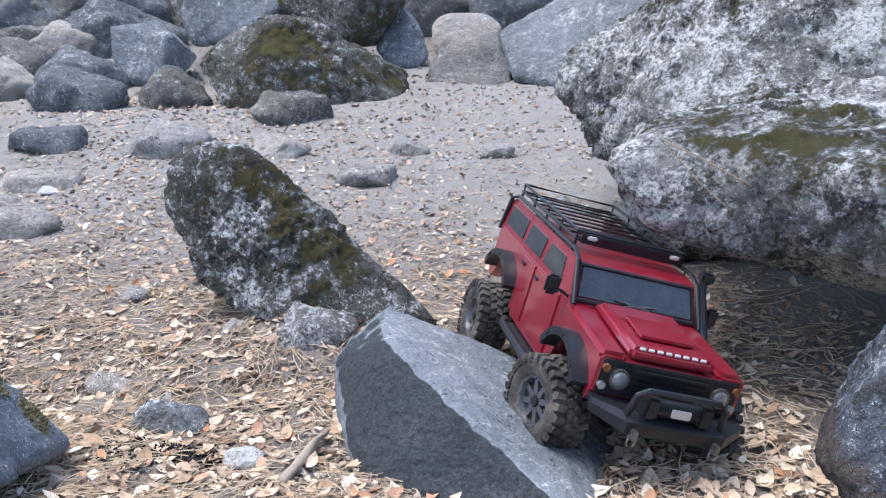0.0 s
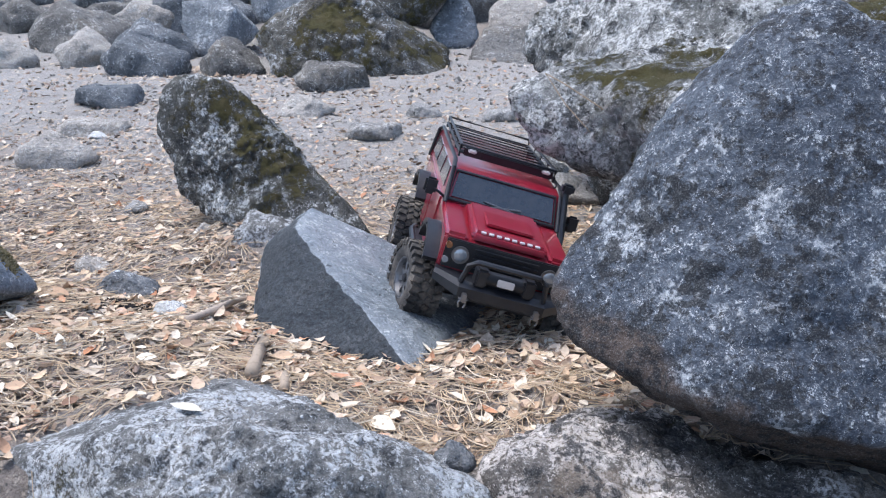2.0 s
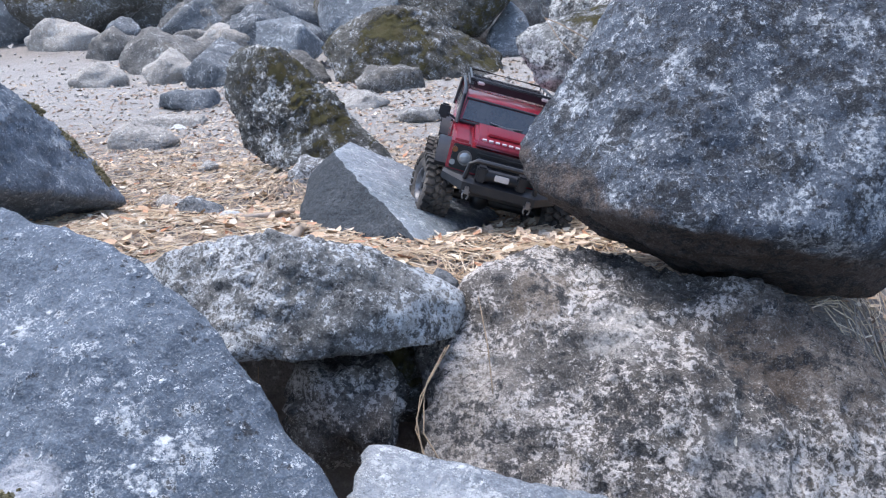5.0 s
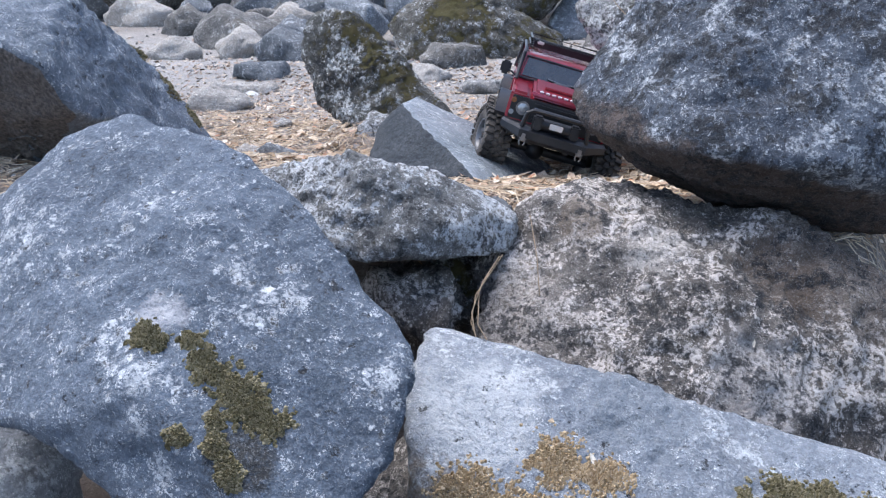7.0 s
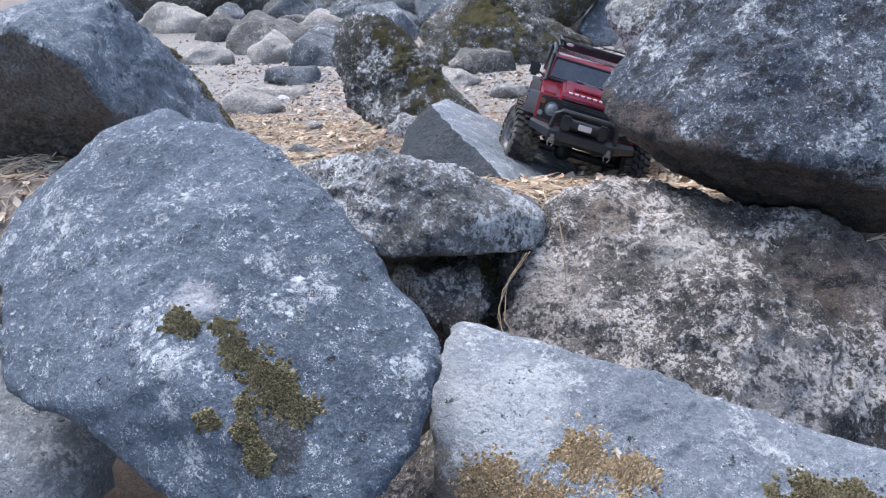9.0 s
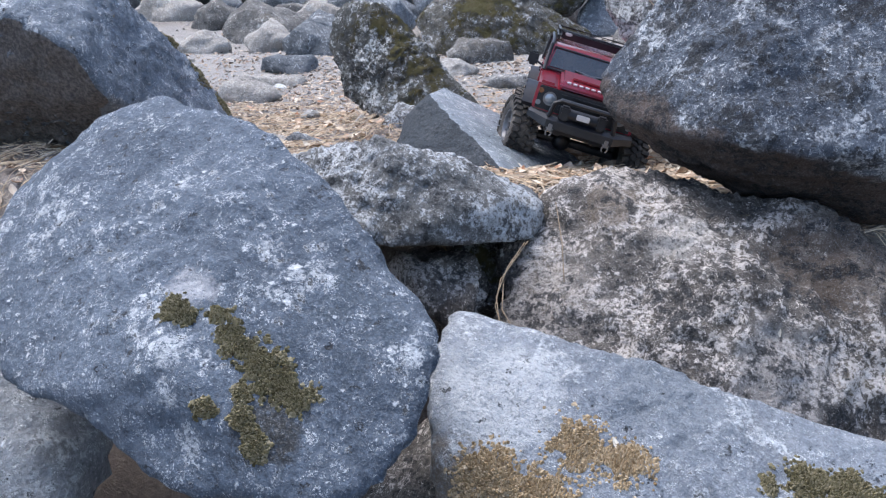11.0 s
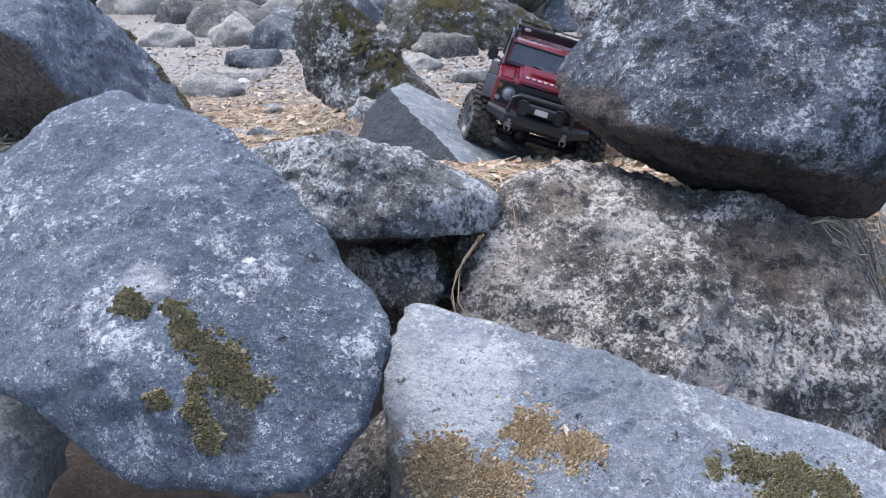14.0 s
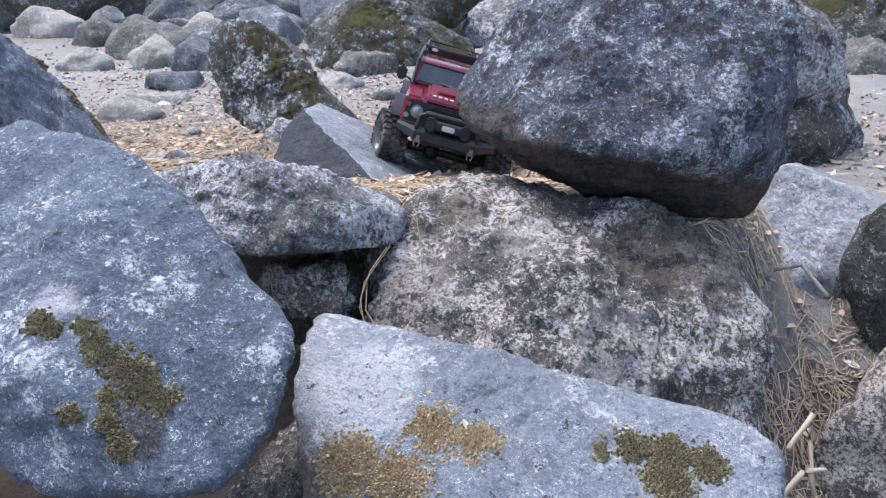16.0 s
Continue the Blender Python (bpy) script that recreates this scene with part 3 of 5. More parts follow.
ROCK_P = rock("boulder", (0.571, 5.136, 0.224), ((-1, -66, 0.194), (0, -14, 0.332), (52, -55, 0.233), (152, -84, 0.224), (166, 64, 0.161), (-126, 53, 0.241), (106, 84, 0.233), (169, -32, 0.339), (51, -39, 0.340)), BACK_BLUE, "broad sloping grey boulder at the back", detail=5, round_=14, rough=0.09, seed=18)
lump("stone", (-0.358, 1.005, 0.056), (0.111, 0.077, 0.056), FAR_BLUE, "small blue-grey stone in the litter", 30)
lump("stone", (-0.211, 0.877, 0.062), (0.050, 0.035, 0.043), WHITE, "small round white stone among leaves", 31)
lump("stone", (-0.503, 1.139, 0.040), (0.076, 0.053, 0.034), SANDY, "small brown stone in dry needles", 32)
lump("pebble", (-0.340, 1.283, 0.041), (0.046, 0.032, 0.038), SANDY, "pale flat pebble on bare earth", 33)
lump("pebble", (-0.596, 1.480, 0.031), (0.054, 0.038, 0.038), PATH_GREY, "small grey pebble on bare earth", 34)
lump("stone", (-1.085, 2.979, 0.044), (0.324, 0.227, 0.156), PATH_GREY, "low flat stone sunk in dust", 35)
lump("stone", (-1.591, 3.082, 0.050), (0.277, 0.194, 0.178), FAR_BLUE, "flat dark grey stone on the bank", 36)
lump("stone", (-1.346, 2.534, 0.035), (0.258, 0.180, 0.126), SANDY, "pale worn slab sunk in dust", 37)
lump("pebble", (-1.261, 2.424, 0.012), (0.073, 0.051, 0.044), WHITE, "small white pebble on dust", 38)
lump("stone", (-0.285, 2.456, 0.029), (0.190, 0.133, 0.103), PATH_GREY, "half-buried grey stone in pale dust", 39)
lump("stone", (-0.637, 2.829, 0.032), (0.203, 0.142, 0.113), SANDY, "half-buried dusty stone on the path", 40)
lump("stone", (-0.79, 3.6, 0.02), (0.36, 0.28, 0.2), FAR_GREY, "rounded grey stone before a mossy boulder", 41, sink=False, rough=0.2)
lump("stone", (0.260, 2.019, 0.045), (0.195, 0.136, 0.162), LEDGE, "rough lichened stone under the white boulder", 42)
lump("stone", (0.383, 1.808, 0.027), (0.189, 0.132, 0.026), SANDY, "thin pale flat stone in the hollow", 43)
lump("stone", (-0.185, 2.830, 0.026), (0.130, 0.091, 0.095), PATH_GREY, "half-buried grey stone in pale dust", 44)
lump("stone", (0.108, 2.716, 0.019), (0.110, 0.077, 0.069), PATH_GREY, "half-buried grey stone in pale dust", 45)
lump("stone", (-1.474, 4.118, 0.055), (0.294, 0.206, 0.196), FAR_GREY, "low grey stone beside a square block", 46)
lump("stone", (-3.348, 6.466, 0.233), (0.475, 0.333, 0.328), FAR_BLUE, "grey river stone on the far bank", 47)
lump("stone", (-3.053, 6.755, 0.252), (0.442, 0.309, 0.328), FAR_GREY, "grey river stone on the far bank", 48)
lump("stone", (-2.738, 5.670, 0.065), (0.365, 0.256, 0.231), SANDY, "grey river stone on the far bank", 49)
lump("stone", (-1.975, 4.115, 0.064), (0.405, 0.284, 0.229), FAR_BLUE, "grey river stone on the far bank", 50)
lump("stone", (-3.242, 5.993, 0.059), (0.289, 0.202, 0.212), FAR_GREY, "grey river stone on the far bank", 51)
lump("stone", (-2.526, 4.497, 0.062), (0.273, 0.191, 0.223), SANDY, "grey river stone on the far bank", 52)
lump("stone", (-2.758, 7.212, 0.264), (0.605, 0.424, 0.330), FAR_BLUE, "grey river stone on the far bank", 53)
lump("stone", (0.278, 0.523, 0.078), (0.051, 0.036, 0.022), FAR_BLUE, "small dark stone on the ledge", 54, sink=False)
lump("boulder", (-5.930, 8.177, 0.508), (1.934, 1.354, 1.026), FAR_MOSS, "large mossy boulder at the back", 55)
lump("stone", (-3.434, 6.567, 0.268), (0.763, 0.534, 0.425), FAR_BLUE, "grey river stone on the far bank", 56)
lump("stone", (-3.775, 5.718, 0.126), (0.336, 0.235, 0.260), FAR_GREY, "grey river stone on the far bank", 57)
lump("stone", (-4.873, 6.474, 0.175), (0.497, 0.348, 0.288), SANDY, "grey river stone on the far bank", 58)
lump("stone", (-2.140, 4.497, 0.060), (0.340, 0.238, 0.213), FAR_BLUE, "grey river stone on the far bank", 59)
lump("stone", (-2.900, 5.060, 0.063), (0.537, 0.376, 0.226), FAR_GREY, "grey river stone on the far bank", 60)
lump("stone", (-2.959, 4.311, 0.056), (0.300, 0.210, 0.200), SANDY, "grey river stone on the far bank", 61)
lump("stone", (-4.673, 7.107, 0.217), (0.306, 0.214, 0.187), FAR_BLUE, "grey river stone on the far bank", 62)
lump("stone", (-3.054, 7.474, 0.301), (0.781, 0.547, 0.401), FAR_GREY, "grey river stone on the far bank", 63)
lump("stone", (-1.161, 2.022, 0.036), (0.251, 0.175, 0.127), SANDY, "grey river stone on the far bank", 64)
lump("boulder", (-0.25, -0.02, -0.135), (0.38, 0.32, 0.25), PALE_LICHEN, "white-speckled rock beneath the grey boulder", 65, sink=False)
lump("stone", (1.551, 3.110, 0.023), (0.315, 0.220, 0.236), FAR_GREY, "grey river stone on the far bank", 66)
lump("stone", (1.461, 3.710, 0.186), (0.313, 0.219, 0.316), SANDY, "grey river stone on the far bank", 67)
lump("boulder", (1.053, 0.667, -0.066), (0.133, 0.093, 0.284), MOSSY, "dark rock beside the needle-strewn slope", 68, sink=False)
# a made-up rock fills the place of dark soil and roots
lump("boulder", (1.016, 0.484, -0.274), (0.182, 0.127, 0.462), FACE, "rock standing in for dark soil below the slope", 69, sink=False)
lump("stone", (0.185, 0.385, -0.03), (0.19, 0.12, 0.13), FACE, "brownish stone wedged under the ledge", 90, sink=False, rough=0.32)
# added stone, put here so that the gap comes out dark
lump("stone", (0.235, 0.47, -0.03), (0.14, 0.1, 0.13), MOSSY, "dark stone added to darken the gap under the ledge", 91, sink=False)
lump("stone", (-0.2, 1.25, 0.06), (0.15, 0.1, 0.1), LEDGE, "rough crusted lump at the foot of a leaning rock", 92, sink=False)
lump("boulder", (0.29, 0.12, -0.2), (0.2, 0.2, 0.2), FACE, "brownish rock in the gap between two boulders", 93, "boulder", "boulders", sink=False, detail=5)
lump("boulder", (-0.36, 0.3, -0.02), (0.26, 0.24, 0.2), FACE, "brownish rock behind the large grey boulder", 94, "boulder", "boulders", sink=False, detail=5)
# both rocks are added to keep light out of the white boulder's hollow
lump("boulder", (0.66, 1.86, 0.07), (0.62, 0.3, 0.34), MOSSY, "added dark rock blocking light behind the hollow", 95, "boulder", "boulders", sink=False, detail=5)
lump("boulder", (0.98, 1.42, 0.06), (0.3, 0.5, 0.32), MOSSY, "added dark rock propping a white boulder and blocking light", 96, "boulder", "boulders", sink=False, detail=5)
# the bank's far wall of boulders
for i, (x, y, w) in enumerate(((-5.4, 8.4, 1.6), (-4.0, 8.8, 1.5), (-2.9, 8.0, 1.2), (-1.9, 7.3, 1.1), (-0.9, 7.6, 1.2), (0.6, 7.8, 1.3), (1.9, 7.2, 1.4), (-3.3, 6.6, 0.7), (-2.5, 5.9, 0.6), (1.6, 3.9, 0.9), (2.6, 4.8, 1.2), (-6.4, 7.4, 1.3))):
    lump("boulder", (x, y, 0), (w, w * 0.8, w * 0.62), (FAR_MOSS, FAR_GREY, FAR_BLUE)[i % 3], ("large mossy boulder at the far bank", "large grey boulder at the far bank", "large blue-grey boulder at the far bank")[i % 3], 120 + i, "boulder", "boulders", detail=5)

# ---- the toy truck ----


def part(name, bm, mat, parent, label="", smooth_=True, m=None):
    # the cab is low: all that lies above the belt line is drawn together
    for v in bm.verts:
        if v.co.z > 0.197:
            v.co.z = 0.197 + 0.74 * (v.co.z - 0.197)
    me = bpy.data.meshes.new(name)
    bm.to_mesh(me)
    bm.free()
    if smooth_:
        me.polygons.foreach_set("use_smooth", [True] * len(me.polygons))
        me.set_sharp_from_angle(angle=radians(38))
    me.materials.append(mat)
    ob = new(name, me)
    ob.parent = parent
    if m is not None:
        ob.matrix_local = m
    if label:
        ob["label"] = label
    return ob


def block(bm, middle, size, bevel=0.002, turn=(0, 0, 0), taper=1.0):
    """A box with rounded edges; taper narrows its top."""
    made = bmesh.ops.create_cube(bm, size=1)["verts"]
    for v in made:
        k = taper if v.co.z > 0 else 1.0
        v.co = Vector((v.co.x * size[0] * k, v.co.y * size[1] * k, v.co.z * size[2]))
    if bevel:
        edges = list({e for v in made for e in v.link_edges})
        made = list({v for f in bmesh.ops.bevel(bm, geom=edges, offset=bevel, segments=2, affect="EDGES")["faces"] for v in f.verts} | {v for v in made if v.is_valid})
    m = pose(*middle, *turn)
    for v in made:
        v.co = m @ v.co
    return bm


def extrude(bm, profile, x0, x1, narrow=None):
    """A side outline (y, z) drawn out from x0 to x1; narrow(z) gives the share of the width at height z."""
    k = narrow or (lambda z: 1.0)
    a = [bm.verts.new((x0 * k(z), y, z)) for y, z in profile]
    b = [bm.verts.new((x1 * k(z), y, z)) for y, z in profile]
    n = len(profile)
    fs = [bm.faces.new(a), bm.faces.new(b[::-1])]
    for i in range(n):
        fs.append(bm.faces.new((a[i], b[i], b[(i + 1) % n], a[(i + 1) % n])))
    bmesh.ops.recalc_face_normals(bm, faces=fs)
    return bm


def pipe(bm, points, r, sides=8):
    """A bent tube through the points."""
    pts = [Vector(p) for p in points]
    rings = []
    for i, p in enumerate(pts):
        d = (pts[min(i + 1, len(pts) - 1)] - pts[max(i - 1, 0)]).normalized()
        u = d.orthogonal().normalized()
        if rings and abs(d.dot(Vector((1, 0, 0)))) < 0.9:
            u = (Vector((1, 0, 0)) - d * d.x).normalized()
        w = d.cross(u)
        rings.append([bm.verts.new(p + r * (u * math.cos(6.2832 * k / sides) + w * math.sin(6.2832 * k / sides))) for k in range(sides)])
    for a, b in zip(rings, rings[1:]):
        for k in range(sides):
            bm.faces.new((a[k], a[(k + 1) % sides], b[(k + 1) % sides], b[k]))
    bm.faces.new(rings[0][::-1])
    bm.faces.new(rings[-1])
    return bm


def lathe(bm, profile, sides=48):
    """Turns (radius, x) round the x axis."""
    rings = [[bm.verts.new((x, r * math.cos(6.28319 * k / sides), r * math.sin(6.28319 * k / sides))) for k in range(sides)] for r, x in profile]
    for a, b in zip(rings, rings[1:]):
        for k in range(sides):
            bm.faces.new((a[k], b[k], b[(k + 1) % sides], a[(k + 1) % sides]))
    return bm


def disc(bm, middle, r, depth, axis_turn=(90, 0, 0), sides=24, inner=None):
    m = pose(*middle, *axis_turn)
    bmesh.ops.create_cone(bm, cap_ends=True, segments=sides, radius1=r, radius2=inner if inner is not None else r, depth=depth, matrix=m)
    return bm


def worn(name, colour, rough, metal=0.0, coat=0.0, dust=0.25, flake=0.0):
    """Paint or plastic with thin dust and fine scuffs."""
    m, nodes, links, b = material(name, rough, metal)
    vec = place_vector(nodes, links, False)
    n1, n2 = noise_of(nodes, links, vec, 28, 6, 0.65), noise_of(nodes, links, vec, 190, 4, 0.7)
    col = mix(nodes, links, n2, tuple(0.85 * v for v in colour), tuple(min(1, 1.12 * v) for v in colour))
    geo = nodes.new("ShaderNodeNewGeometry")
    sep = nodes.new("ShaderNodeSeparateXYZ")
    links.new(geo.outputs["Normal"], sep.inputs[0])
    film = calc(nodes, links, "MULTIPLY", step(nodes, links, calc(nodes, links, "ADD", n1, calc(nodes, links, "MULTIPLY", n2, 0.35)), 0.55, 0.95), dust)
    links.new(mix(nodes, links, film, col, (0.3, 0.26, 0.22)), b.inputs["Base Color"])
    links.new(calc(nodes, links, "ADD", rough, calc(nodes, links, "MULTIPLY", film, 0.5)), b.inputs["Roughness"])
    b.inputs["Coat Weight"].default_value, b.inputs["Coat Roughness"].default_value = coat, 0.08
    return m


RED = worn("metallic_red_paint", (0.33, 0.012, 0.036), 0.3, 0.35, 1.0, 0.14)
BLACK = worn("black_plastic", (0.009, 0.01, 0.014), 0.45, 0.0, 0.0, 0.05)
DARK_GREY = worn("grey_black_plastic", (0.008, 0.01, 0.015), 0.42, 0.0, 0.0, 0.05)
RUBBER = worn("dusty_black_rubber", (0.022, 0.021, 0.021), 0.85, 0.0, 0.0, 0.5)
STEEL = worn("bare_steel", (0.22, 0.22, 0.23), 0.38, 0.9, 0.0, 0.2)
SILVER = worn("silver_paint", (0.62, 0.6, 0.6), 0.4, 0.3, 0.0, 0.1)
TINT = worn("smoked_window", (0.02, 0.025, 0.032), 0.12, 0.0, 1.0, 0.08)
LENS_GLASS = worn("headlamp_glass", (0.3, 0.32, 0.34), 0.12, 0.3, 1.0, 0.05)
AMBER = worn("amber_lens", (0.2, 0.07, 0.02), 0.25, 0.0, 0.5, 0.1)


def arch(y, z, r, a0, a1, n=10):
    return [(y + r * math.cos(radians(a0 + (a1 - a0) * i / n)), z + r * math.sin(radians(a0 + (a1 - a0) * i / n))) for i in range(n + 1)]


def build_truck(frame_m, rear_shift):
    truck = tagged(new("toy_truck"), "red radio-controlled toy off-road truck tilted between rocks", "toy truck")
    FA, RA, ZW = 0.162, -0.162, 0.05
    # painted lower body with open wheel arches
    outline = [(0.232, 0.168), (0.235, 0.125), (0.225, 0.112)] + arch(FA, 0.086, 0.068, 22, 158) + [(FA - 0.07, 0.088), (RA + 0.07, 0.088)] + arch(RA, 0.086, 0.068, 22, 158) + [(-0.24, 0.1), (-0.252, 0.105), (-0.254, 0.186), (0.095, 0.186), (0.12, 0.18)]
    bm = bmesh.new()
    body = part("body", extrude(bm, outline, -0.093, 0.093), RED, truck, "glossy red painted body")
    tilt = lambda z: 1.0 - 0.9 * max(0.0, z - 0.184)
    bm = bmesh.new()
    extrude(bm, [(0.102, 0.184), (0.072, 0.247), (0.05, 0.253), (-0.235, 0.254), (-0.25, 0.245), (-0.254, 0.184)], -0.092, 0.092, tilt)
    cab = part("cabin", bm, RED, truck, "red roof and window frames")
    bm = bmesh.new()
    block(bm, (0, 0.165, 0.184), (0.118, 0.135, 0.014), 0.005, (-5, 0, 0), 0.92)
    hood = part("hood", bm, RED, truck)
    for sx in (-1, 1):
        bm = bmesh.new()
        block(bm, (sx * 0.077, 0.165, 0.1745), (0.034, 0.14, 0.014), 0.005, (-4, 0, 0))
        part("wing", bm, RED, truck)
    bm = bmesh.new()
    block(bm, (0, 0.175, 0.1935), (0.072, 0.055, 0.004), 0.0015, (-5, 0, 0))
    part("hood_plate", bm, RED, hood, m=None)
    for i in range(8):
        bm = bmesh.new()
        block(bm, ((i - 3.5) * 0.0115, 0.2235, 0.184), (0.0075, 0.004, 0.0032), 0.0006, (-30, 0, 0))
        part("badge_mark", bm, SILVER, hood, "small silver badge shape")
    # windows
    bm = bmesh.new()
    a = [Vector(p) for p in ((-0.082, 0.0975, 0.194), (0.082, 0.0975, 0.194), (0.078, 0.0765, 0.239), (-0.078, 0.0765, 0.239))]
    n = Vector((0, 0.9, 0.43)).normalized()
    lo, hi = [bm.verts.new(p + n * 0.0002) for p in a], [bm.verts.new(p + n * 0.0024) for p in a]
    bm.faces.new(hi)
    bm.faces.new(lo[::-1])
    for i in range(4):
        bm.faces.new((lo[i], lo[(i + 1) % 4], hi[(i + 1) % 4], hi[i]))
    shield = part("windscreen", bm, TINT, truck, "dark tinted windscreen", False)
    bm = bmesh.new()
    ring = [(-0.086, 0.1005, 0.19), (0.086, 0.1005, 0.19), (0.081, 0.0765, 0.2435), (-0.081, 0.0765, 0.2435), (-0.086, 0.1005, 0.19), (0.0, 0.1005, 0.19)]
    part("windscreen_frame", pipe(bm, ring, 0.0032), BLACK, shield)
    for sx in (-1, 1):
        for y0, y1 in ((0.052, -0.03), (-0.045, -0.125), (-0.14, -0.235)):
            bm = bmesh.new()
            xo = lambda z: sx * (0.0922 * tilt(z) + 0.0012)
            q = [(xo(0.196), y0, 0.196), (xo(0.196), y1, 0.196), (xo(0.238), y1 + 0.004, 0.238), (xo(0.238), y0 - (0.014 if y0 > 0 else 0.0), 0.238)]
            lo = [bm.verts.new((x - sx * 0.0025, y, z)) for x, y, z in q]
            hi = [bm.verts.new(p) for p in q]
            bm.faces.new(hi)
            bm.faces.new(lo)
            for i in range(4):
                bm.faces.new((lo[i], lo[(i + 1) % 4], hi[(i + 1) % 4], hi[i]))
            bmesh.ops.recalc_face_normals(bm, faces=bm.faces[:])
            part("side_window", bm, TINT, truck, "dark tinted side window", False)
        for y0, y1 in ((0.075, -0.037), (-0.04, -0.105)):
            bm = bmesh.new()
            block(bm, (sx * 0.0938, (y0 + y1) / 2, 0.14), (0.003, abs(y1 - y0) - 0.004, 0.088), 0.0012)
            door = part("door", bm, RED, truck)
            bm = bmesh.new()
            block(bm, (sx * 0.0965, y1 + 0.014, 0.172), (0.004, 0.016, 0.004), 0.001)
            part("handle", bm, BLACK, door)
        # mirror on its arm
        bm = bmesh.new()
        block(bm, (sx * 0.116, 0.088, 0.202), (0.02, 0.01, 0.032), 0.004)
        pipe(bm, [(sx * 0.09, 0.09, 0.188), (sx * 0.102, 0.092, 0.194), (sx * 0.114, 0.09, 0.198)], 0.0022, 6)
        part("mirror", bm, BLACK, truck)
        # flares over the wheels
        for ya in (FA, RA):
            bm = bmesh.new()
            outer, inner = arch(ya, 0.09, 0.076, 32, 148, 12), arch(ya, 0.09, 0.066, 30, 150, 12)
            extrude(bm, outer + inner[::-1], sx * 0.09, sx * 0.114)
            flare = part("wheel_flare", bm, DARK_GREY, truck, "grey-black plastic wheel flare")
            for a in (50, 90, 130):
                bm = bmesh.new()
                block(bm, (sx * 0.1145, ya + 0.071 * math.cos(radians(a)), 0.09 + 0.071 * math.sin(radians(a))), (0.002, 0.011, 0.004), 0.0006, (a - 90, 0, 0))
                part("bolt_cover", bm, BLACK, flare)
        bm = bmesh.new()
        pipe(bm, [(sx * 0.1, 0.085, 0.082), (sx * 0.106, 0.075, 0.078), (sx * 0.106, -0.075, 0.078), (sx * 0.1, -0.085, 0.082)], 0.006)
        block(bm, (sx * 0.094, 0, 0.081), (0.018, 0.14, 0.006), 0.001)
        part("side_step", bm, BLACK, truck)
        # cage tube from the bonnet over the roof's side
        bm = bmesh.new()
        pipe(bm, [(sx * 0.091, 0.11, 0.186), (sx * 0.088, 0.078, 0.25), (sx * 0.087, 0.055, 0.262), (sx * 0.087, -0.225, 0.262), (sx * 0.09, -0.25, 0.25), (sx * 0.094, -0.258, 0.18)], 0.0036)
        for y in (0.04, -0.04, -0.13):
            pipe(bm, [(sx * 0.087, y, 0.262), (sx * 0.084, y, 0.252)], 0.003, 6)
        part("roof_cage", bm, BLACK, truck, "black tubular cage")
    bm = bmesh.new()
    pipe(bm, [(-0.099, 0.12, 0.17), (-0.099, 0.107, 0.19), (-0.095, 0.08, 0.245), (-0.094, 0.078, 0.262)], 0.006)
    block(bm, (-0.094, 0.081, 0.27), (0.02, 0.018, 0.02), 0.004)
    part("snorkel", bm, DARK_GREY, truck, "grey-black air snorkel")
    # front: grille, lamps, bumper, winch
    bm = bmesh.new()
    block(bm, (0, 0.2365, 0.148), (0.178, 0.006, 0.042), 0.0015)
    grille = part("grille", bm, BLACK, truck)
    for i in range(5):
        bm = bmesh.new()
        block(bm, (0, 0.241, 0.134 + i * 0.007), (0.094, 0.004, 0.0026), 0.0006)
        part("slat", bm, DARK_GREY, grille)
    for sx in (-1, 1):
        bm = bmesh.new()
        disc(bm, (sx * 0.066, 0.2405, 0.149), 0.0125, 0.006)
        lamp = part("headlight", bm, STEEL, truck, "round headlight with a steel rim")
        bm = bmesh.new()
        bmesh.ops.create_uvsphere(bm, u_segments=20, v_segments=10, radius=0.0105, matrix=pose(sx * 0.066, 0.2415, 0.149) @ Matrix.Diagonal((1, 0.4, 1, 1)))
        part("lens", bm, LENS_GLASS, lamp)
        bm = bmesh.new()
        block(bm, (sx * 0.091, 0.234, 0.148), (0.007, 0.008, 0.044), 0.002)
        part("corner_panel", bm, RED, truck)
        for k, (dz, mat) in enumerate(((0.011, AMBER), (-0.011, LENS_GLASS))):
            bm = bmesh.new()
            disc(bm, (sx * 0.085, 0.2405, 0.149 + dz), 0.0048, 0.005, sides=14)
            part("signal_light", bm, mat, truck)
    bm = bmesh.new()
    extrude(bm, [(0.27, 0.124), (0.284, 0.118), (0.284, 0.104), (0.27, 0.096), (0.235, 0.1), (0.235, 0.124)], -0.062, 0.062)
    for sx in (-1, 1):
        a = [(sx * 0.062, 0.27, 0.124), (sx * 0.062, 0.284, 0.118), (sx * 0.062, 0.284, 0.104), (sx * 0.062, 0.25, 0.098), (sx * 0.062, 0.235, 0.124)]
        b = [(sx * 0.096, 0.25, 0.126), (sx * 0.098, 0.258, 0.122), (sx * 0.098, 0.258, 0.112), (sx * 0.094, 0.244, 0.11), (sx * 0.094, 0.232, 0.126)]
        va, vb = [bm.verts.new(p) for p in a], [bm.verts.new(p) for p in b]
        fs = [bm.faces.new(va), bm.faces.new(vb)] + [bm.faces.new((va[i], va[(i + 1) % 5], vb[(i + 1) % 5], vb[i])) for i in range(5)]
        bmesh.ops.recalc_face_normals(bm, faces=fs)
    bumper = part("front_bumper", bm, DARK_GREY, truck, "black angular off-road bumper", False)
    bm = bmesh.new()
